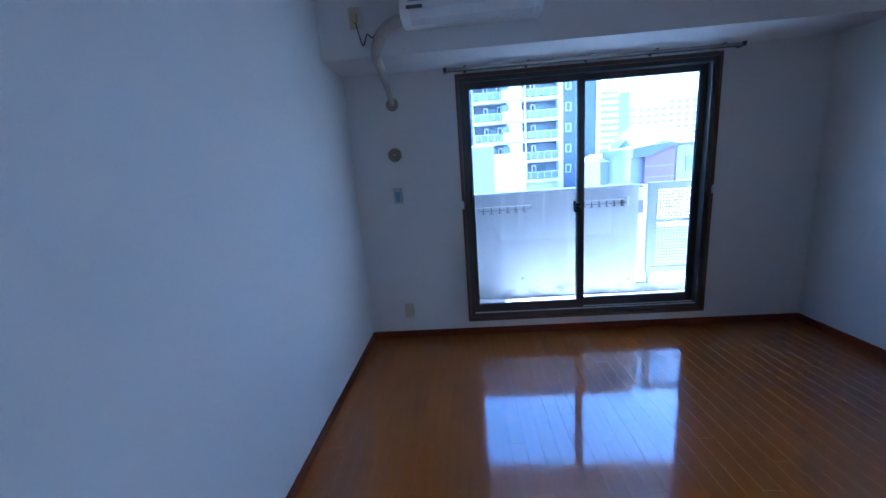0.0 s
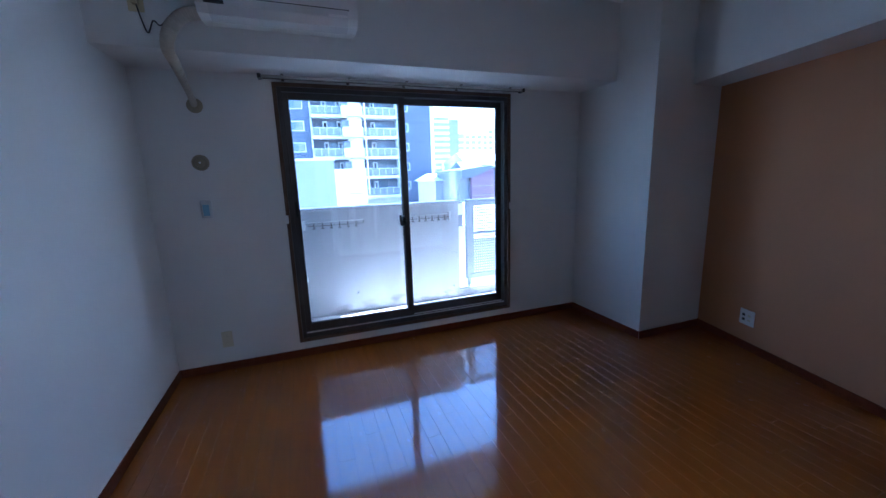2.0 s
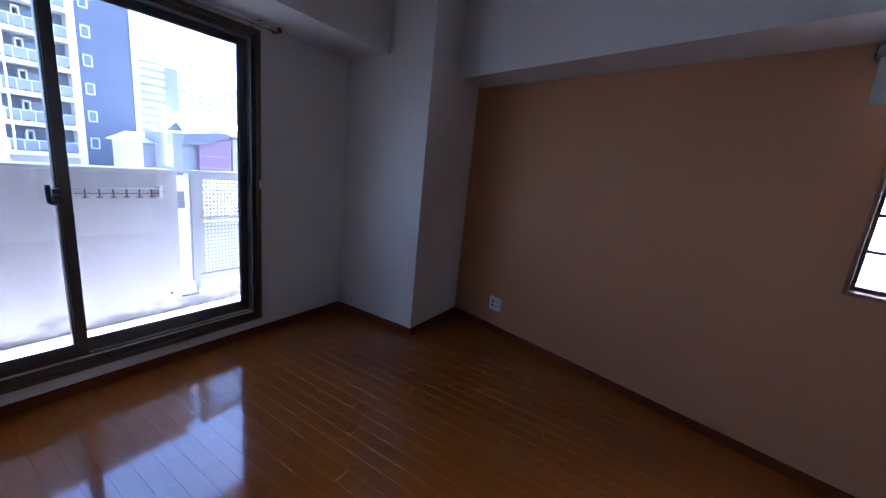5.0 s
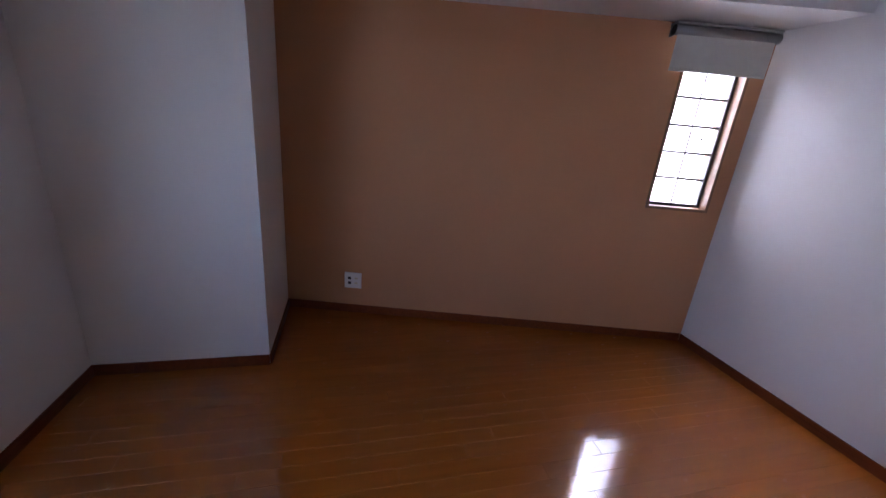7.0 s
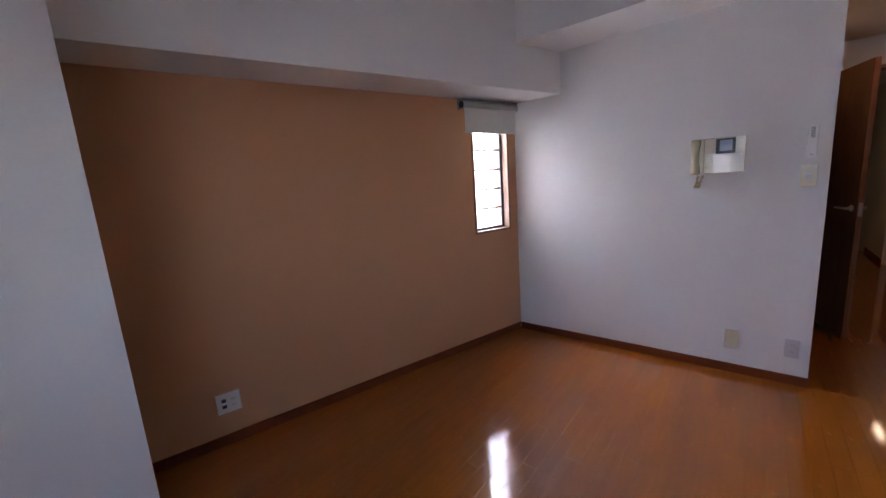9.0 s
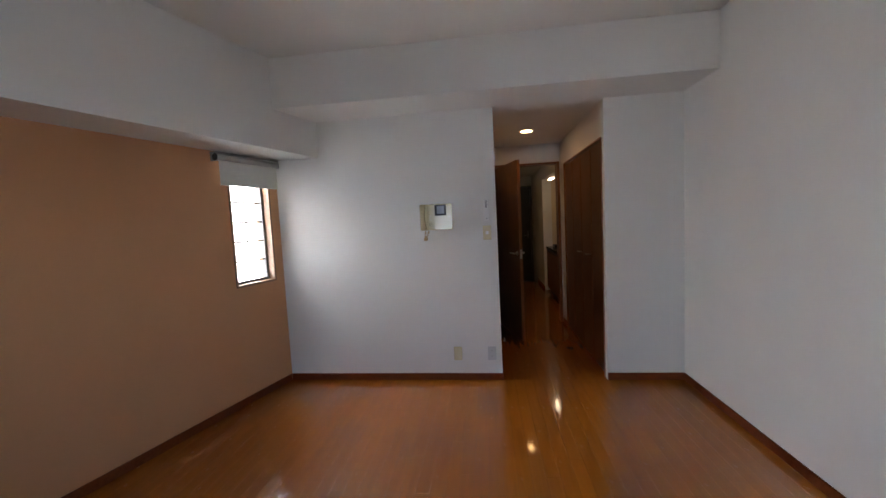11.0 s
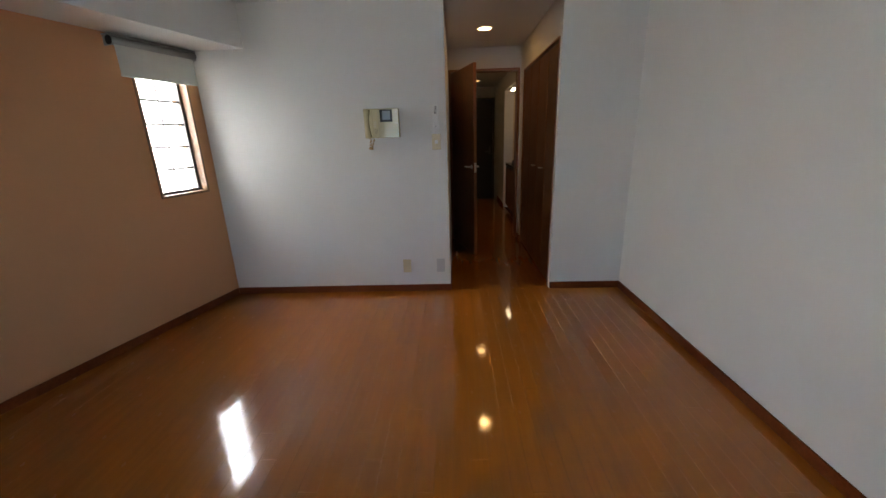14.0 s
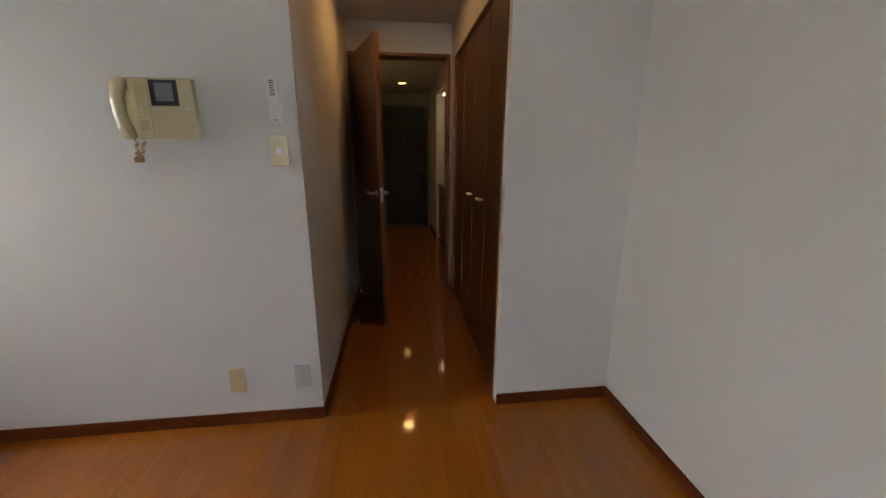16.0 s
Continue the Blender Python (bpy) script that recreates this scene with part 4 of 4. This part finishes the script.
# laundry pole holders on the parapet
def pole_holder(x0, x1, flip):
    t = thing("laundry_pole_holder", ((x0 + x1) / 2, 4.30, 0.96), "folded white metal laundry pole holder on the parapet", "laundry holder", "laundry pole holders")
    h = (x1 - x0) / 2
    bm = bmesh.new()
    bm_tube(bm, [(-h, -0.030, 0.012), (h, -0.030, 0.012)], 0.0045, 8)
    part("arm", bm, M_GREYP, t)
    rail_ = bmesh.new()
    bm_tube(rail_, smooth_line([(-h + 0.06, -0.03, -0.02), (0, -0.03, -0.022), (h - 0.02, -0.03, -0.02), (h, -0.03, -0.004), (h - 0.015, -0.03, 0.010)]), 0.003, 6)
    for k in range(6):
        x = -h + 0.11 + (2 * h - 0.18) * k / 5
        bm_box(rail_, (x - 0.004, -0.034, -0.042), (x + 0.004, -0.026, 0.008))
        bm_box(rail_, (x - 0.015, -0.036, -0.050), (x + 0.015, -0.024, -0.042))
    part("rungs", rail_, M_ALU, t, "dark hook rungs")
    x = h - 0.015 if flip else -h + 0.015
    part("base", boxes(((x - 0.022, -0.012, -0.06), (x + 0.022, 0.0, 0.035)), ((x - 0.012, -0.04, -0.05), (x + 0.012, -0.012, 0.028)), bevel=0.002), M_GREYP, t, "greyed wall bracket")
    return t


pole_holder(0.90, 1.47, False)
pole_holder(1.86, 2.39, True)
for x, z in ((1.375, 0.235), (2.42, 0.17)):
    t = thing("anchor_plug", (x, 4.30, z), "small dark screw plug in the parapet", "screw plug")
    part("cap", bm_lathe(bmesh.new(), [(0, 0), (0.010, 0), (0.009, 0.004), (0, 0.005)], 14, pose(0, 0, 0, 90)), M_DARK, t)
t = thing("drain_post", (0.885, 4.10, 0.03), "short white pierced metal upright on the balcony floor", "metal upright")
bm = boxes(((-0.018, -0.012, 0), (0.018, 0.012, 0.425)), bevel=0.003)
part("upright", bm, M_BALWHITE, t)
part("cap", boxes(((-0.026, -0.018, 0.425), (0.034, 0.018, 0.46)), bevel=0.005), M_BALWHITE, t, "white cap")
holes = bmesh.new()
for k in range(10):
    bm_box(holes, (-0.006, -0.0128, 0.04 + 0.038 * k), (0.006, -0.0122, 0.055 + 0.038 * k))
tagged(part("slots", holes, M_GATE, t, "grey slots"), kind="stuff")

# ---- outdoors ----
setting("ground", boxes(((-600, D + T + 0.01, -10.2), (600, 900, -10))), M_GROUND)
# roof out of view, added only to block sun and sky from above
setting("unseen_roof", boxes(((-14, -12, 2.86), (BX1, D + T, 3.0))), M_CONC)

FY = 59.0
apt = thing("apartment_building", (8, FY, -10), "tall white and navy apartment building with balconies", "apartment building")
FL = [-1.2 + 2.95 * k + 10 for k in range(-2, 9)]
TOP = FL[-1] + 1
part("wall", boxes(((0.0, 0, 0), (2.1, 6, TOP)), ((7.45, 0, 0), (8.1, 6, TOP)), ((-5.0, 1.6, 0), (0.0, 6, TOP)), ((2.1, 1.6, 0), (7.45, 6, TOP))), M_TILE_W, apt, "white tiled wall")
part("navy_wall", boxes(((-14, 0.4, 0), (-5.0, 6, TOP)), ((8.1, 0.2, 0), (12.9, 6, TOP))), M_NAVY, apt, "navy tiled wall")
part("edge_column", boxes(((12.9, 0.1, 0), (13.5, 6, TOP))), M_TILE_W, apt)
part("edge_column", boxes(((-5.15, 0.2, 0), (-4.95, 0.6, TOP))), M_TILE_W, apt)
joints = bmesh.new()
for k in range(60):
    z = 8 + 0.49 * k
    bm_box(joints, (8.1, 0.17, z), (12.9, 0.2, z + 0.05))
    bm_box(joints, (-14, 0.37, z), (-5.15, 0.4, z + 0.05))
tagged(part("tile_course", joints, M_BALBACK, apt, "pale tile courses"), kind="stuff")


def far_window(x, y, z, w, h, panes=2):
    wdw = part("window", boxes(((x, y - 0.08, z), (x + w, y, z + 0.1)), ((x, y - 0.08, z + h - 0.1), (x + w, y, z + h)), ((x, y - 0.08, z + 0.1), (x + 0.1, y, z + h - 0.1)),
                               ((x + w - 0.1, y - 0.08, z + 0.1), (x + w, y, z + h - 0.1))), M_TILE_W, apt, "white framed window")
    for k in range(panes):
        part("pane", boxes(((x + 0.1 + (w - 0.2) * k / panes + 0.03, y - 0.04, z + 0.1), (x + 0.1 + (w - 0.2) * (k + 1) / panes - 0.03, y - 0.02, z + h - 0.1))), M_GLASSRAIL if k else M_GLASSDARK, wdw)


def far_balcony(x0, x1, z, back, doors):
    bal = part("balcony", boxes(((x0, -0.25, z - 0.35), (x1, back, z + 0.10))), M_TILE_W, apt, "white balcony slab")
    part("rail_panel", boxes(((x0 + 0.1, -0.2, z + 0.22), (x1 - 0.1, -0.16, z + 1.15))), M_GLASSRAIL, bal, "pale glass rail")
    bars = bmesh.new()
    n = int((x1 - x0) / 0.9)
    for k in range(n + 1):
        x = x0 + 0.1 + (x1 - x0 - 0.2) * k / n
        bm_box(bars, (x - 0.03, -0.24, z + 0.1), (x + 0.03, -0.14, z + 1.2))
    bm_box(bars, (x0, -0.24, z + 1.15), (x1, -0.14, z + 1.22))
    part("rail_bars", bars, M_TILE_W, bal)
    # the back wall carries its recess shade as colour
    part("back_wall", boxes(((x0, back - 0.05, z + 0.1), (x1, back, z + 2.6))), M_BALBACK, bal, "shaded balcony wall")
    for x in doors:
        part("door_frame", boxes(((x, back - 0.9, z + 0.1), (x + 0.12, back - 0.06, z + 2.15)), ((x + 0.5, back - 0.9, z + 0.1), (x + 0.62, back - 0.06, z + 2.15)), ((x, back - 0.9, z + 2.05), (x + 0.62, back - 0.06, z + 2.2))), M_TILE_W, bal, "white service door frame")
        part("glass_door", boxes(((x + 0.8, back - 0.1, z + 0.15), (x + 2.2, back - 0.06, z + 2.1))), M_GLASSDARK, bal, "dark glass door")


def far_curved_end(z):
    """A white balcony front that bulges out, rounded at its lower and upper edges."""
    bm = bmesh.new()
    a = [bm.verts.new(v) for v in ((-0.75, -0.9, z - 0.15), (-0.85, -0.95, z + 0.15), (-0.85, -0.95, z + 0.95), (-0.7, -0.9, z + 1.25))]
    b = [bm.verts.new(v) for v in ((2.1, -0.9, z - 0.15), (2.1, -0.95, z + 0.15), (2.1, -0.95, z + 0.95), (2.1, -0.9, z + 1.25))]
    c = [bm.verts.new((v.co.x, -0.01, v.co.z)) for v in a]
    d = [bm.verts.new((v.co.x, -0.01, v.co.z)) for v in b]
    for k in range(3):
        bm.faces.new((a[k], a[k + 1], b[k + 1], b[k]))
        bm.faces.new((c[k], c[k + 1], a[k + 1], a[k]))
        bm.faces.new((d[k], b[k], b[k + 1], d[k + 1]))
        bm.faces.new((c[k], d[k], d[k + 1], c[k + 1]))
    bm.faces.new((a[0], b[0], d[0], c[0]))
    bm.faces.new((a[3], c[3], d[3], b[3]))
    bulge = part("curved_balcony", bm, M_TILE_W, apt, "white rounded balcony front")
    # a flat dark box whose colour stands for the shade inside the opening
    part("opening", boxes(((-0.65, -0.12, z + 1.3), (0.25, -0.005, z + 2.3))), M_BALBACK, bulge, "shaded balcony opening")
    part("glass_screen", boxes(((-0.82, -0.7, z + 1.25), (-0.45, -0.64, z + 2.1))), M_GLASSRAIL, bulge, "pale glass screen")


for z in FL[2:]:
    far_curved_end(z)
    part("drainpipe", bm_tube(bmesh.new(), [(2.55, -0.35, z), (2.55, -0.35, z + 2.95)], 0.09, 8), M_TILE_W, apt, "white drainpipe")
    far_window(-8.1, 0.4, z + 0.75, 2.1, 1.35)
    far_window(8.5, 0.2, z + 0.8, 0.8, 1.2, 1)
    far_balcony(2.1, 7.45, z, 1.6, (3.6,))
    far_balcony(-5.0, 0.0, z, 1.6, (-3.4, -1.4))

low = thing("white_low_building", (1.0, 26, -10), "plain white low building in front of the tower", "building")
part("wall", boxes(((2.0, 1.2, 0), (4.2, 9, 12.1))), M_TILE_W, low)
# the front is darker by colour, for the shade on this side
part("front_wall", boxes(((-9, 0, 0), (2.0, 9, 12.6))), M_SHADEWALL, low, "white front wall coloured as its shaded side")
part("parapet_cap", boxes(((-9.05, -0.05, 12.6), (2.05, 0.3, 12.75))), M_TILE_W, low)
part("vent_box", boxes(((0.4, -0.12, 11.5), (0.7, 0, 11.7)), ((2.9, 1.1, 10.4), (4.0, 1.2, 10.45))), M_PALE, low, "small grey wall vent")

tower = thing("distant_tower", (33.2, 92, -10), "distant pale high-rise with banded storeys", "tower")
part("wall", boxes(((0, 0, 0), (3.9, 8, 25.8)), ((6.4, 1.0, 0), (8.4, 8, 22.2))), M_PALE, tower, "pale banded wall")
part("dark_wall", boxes(((3.9, -0.1, 0), (6.4, 8, 25.5))), M_HAZE, tower, "blue-grey recessed wall")
part("roof_edge", boxes(((-0.1, -0.2, 25.8), (3.9, 8, 26.1))), M_TILE_W, tower)
for k in range(13):
    z = 7.8 + 1.4 * k
    part("storey_band", boxes(((-0.1, -0.3, z), (3.88, 0, z + 0.65)), ((6.42, 0.7, z), (8.4, 1.0, z + 0.6)) if z < 21.5 else ((0, -0.3, z), (0.1, -0.2, z + 0.6))), M_TILE_W, tower, "white storey band")
tower2 = thing("distant_block", (46.3, 104, -10), "distant pale apartment block with many windows", "apartment building")
part("wall", boxes(((0, 0, 0), (8.0, 8, 23.6)), ((8.0, 0, 0), (18, 8, 26.0))), M_TILE_W, tower2)
for k in range(11):
    for n in range(9):
        if k < 10 or n > 3:
            part("window", boxes(((0.7 + 1.9 * n, -0.06, 8.2 + 1.55 * k), (1.8 + 1.9 * n, -0.01, 9.0 + 1.55 * k))), M_FARWIN, tower2, "grey far window")

# low houses to the side of the tower
def house(x, y, w, d, h, roof, walls, roofm, label):
    t = thing("house", (x, y, -10), label, "house")
    part("wall", boxes(((0, 0, 0), (w, d, h))), walls, t)
    bm = bmesh.new()
    a = [bm.verts.new(v) for v in ((-0.3, -0.4, h), (w + 0.3, -0.4, h), (w + 0.3, d + 0.4, h), (-0.3, d + 0.4, h), (-0.3 + w * 0.12, d / 2, h + roof), (w + 0.3 - w * 0.05, d / 2, h + roof))]
    for f in ((0, 1, 5, 4), (2, 3, 4, 5), (0, 4, 3), (1, 2, 5), (3, 2, 1, 0)):
        bm.faces.new([a[i] for i in f])
    part("roof", bm, roofm, t)
    for k in range(2):
        part("window", boxes(((0.6 + k * w * 0.45, -0.05, h - 1.9), (0.6 + k * w * 0.45 + w * 0.2, 0, h - 0.9))), M_GLASSRAIL, t)
    return t


house(11.25, 30, 2.3, 5, 11.05, 0.6, M_PALE, M_TILE_W, "small pale house with a light pitched roof")
house(3.2, 12, 9.0, 6, 9.3, 1.0, M_TILE_W, M_PALE, "near low house with a pale tiled roof")
house(21.9, 48, 6.0, 8, 13.3, 1.4, M_TILE_W, M_TILE_W, "wide white house with a pale roof")
house(19.3, 43, 1.7, 3, 12.3, 0.85, M_PALE, M_ROOF, "far grey house with a pointed roof")
house(20.4, 52, 3.0, 6, 11.6, 0.8, M_PALE, M_PALE, "far pale house behind the parapet")
house(15.75, 28, 2.6, 4, 12.0, 0.3, M_PALE, M_ROOF, "pale blue house beside the maroon house")


def slab(ring, y0, y1):
    """A body drawn in x and z and pulled out along y."""
    bm = bmesh.new()
    a = [bm.verts.new((x, y0, z)) for x, z in ring]
    b = [bm.verts.new((x, y1, z)) for x, z in ring]
    bm.faces.new(a)
    bm.faces.new(b[::-1])
    for k in range(len(ring)):
        n = (k + 1) % len(ring)
        bm.faces.new((a[k], b[k], b[n], a[n]))
    return bm


t = thing("house", (11.87, 26, -10), "maroon house with a grey sloping roof", "house")
part("wall", slab([(0.80, 0), (2.66, 0), (2.66, 11.82), (2.4, 11.86), (0.80, 11.22)], 0, 5), M_MAROON, t, "maroon sided wall")
part("side_wall", boxes(((0, 0.3, 0), (0.79, 5, 11.2))), M_GLASSRAIL, t, "pale blue side wall")
part("roof", slab([(-0.1, 11.2), (0.80, 11.24), (2.4, 11.87), (3.0, 11.8), (2.3, 12.08), (1.0, 11.95), (-0.05, 11.8)], -0.25, 5.2), M_ROOF, t, "grey sloping roof")
for z in (9.0, 9.9, 10.6):
    part("siding_joint", boxes(((0.82, -0.02, z), (2.64, -0.005, z + 0.03))), M_PALE, t)
for x, y, h in ((15.6, 40, 12.6), (18.4, 46, 12.2)):
    t = thing("utility_pole", (x, y, -10), "grey street utility pole with crossarms", "utility pole")
    part("pole", bm_tube(bmesh.new(), [(0, 0, 0), (0, 0, h)], [0.16, 0.10], 10), M_PALE, t)
    part("crossarm", boxes(((-0.7, -0.05, h - 0.8), (0.7, 0.05, h - 0.7)), ((-0.5, -0.05, h - 1.5), (0.5, 0.05, h - 1.4))), M_ROOF, t)
    part("transformer", bm_tube(bmesh.new(), [(0.35, 0, h - 2.6), (0.35, 0, h - 1.8)], 0.22, 12), M_ROOF, t)


# ---- floor boards ----
BW, BL = 0.0758, 0.909
board_mesh = {}


def board(length, edge):
    """A board of that length with chamfered top edges, shared between alike ones."""
    key = (round(length, 3), edge)
    if key not in board_mesh:
        bm = bmesh.new()
        g, c = 0.00028, edge
        w, l = BW, length
        lo = [bm.verts.new(v) for v in ((g, g, -0.011), (w - g, g, -0.011), (w - g, l - g, -0.011), (g, l - g, -0.011))]
        mid = [bm.verts.new((v.co.x, v.co.y, -c)) for v in lo]
        hi = [bm.verts.new(v) for v in ((g + c, g + c, 0), (w - g - c, g + c, 0), (w - g - c, l - g - c, 0), (g + c, l - g - c, 0))]
        for i in range(4):
            j = (i + 1) % 4
            bm.faces.new((lo[i], lo[j], mid[j], mid[i]))
            bm.faces.new((mid[i], mid[j], hi[j], hi[i]))
        bm.faces.new(hi)
        board_mesh[key] = as_mesh("board", bm, M_FLOOR)
    return board_mesh[key]


def lay(parent, x0, x1, y0, y1, phase, edge, limit=None):
    rng = random.Random(5)
    row, x = 0, x0
    while x < x1:
        start = y0 - ((row % 3) * 0.303 + (0.1515 if (row // 3) % 2 else 0) + phase) % BL
        y = start
        while y < y1:
            a, b = max(y, y0), min(y + BL, y1)
            if b - a > 0.01 and not (limit and limit(x, a, b)):
                ob = new("board", board(b - a, edge))
                ob.parent = parent
                ob.location = (x, a, rng.uniform(-0.00002, 0.00002))
            y += BL
        row += 1
        x += BW


def beyond(x, a, b):
    """Boards wholly under the accent wall or the pillar are left out."""
    return x > E0 + (E1 - E0) * min(b, C) / C + 0.06 or (x > P + 0.01 and a > C)


floor = tagged(new("floor"), "glossy reddish-brown wooden board floor", kind="structure")
lay(floor, 0.0, E1, 0.0, D, 0.15, 0.0002, beyond)
floor_hall = tagged(new("floor_hall"), "glossy reddish-brown wooden hall floor", kind="structure")
lay(floor_hall, 0.48, A1, -4.9, 0.0, 0.3, 0.00015)
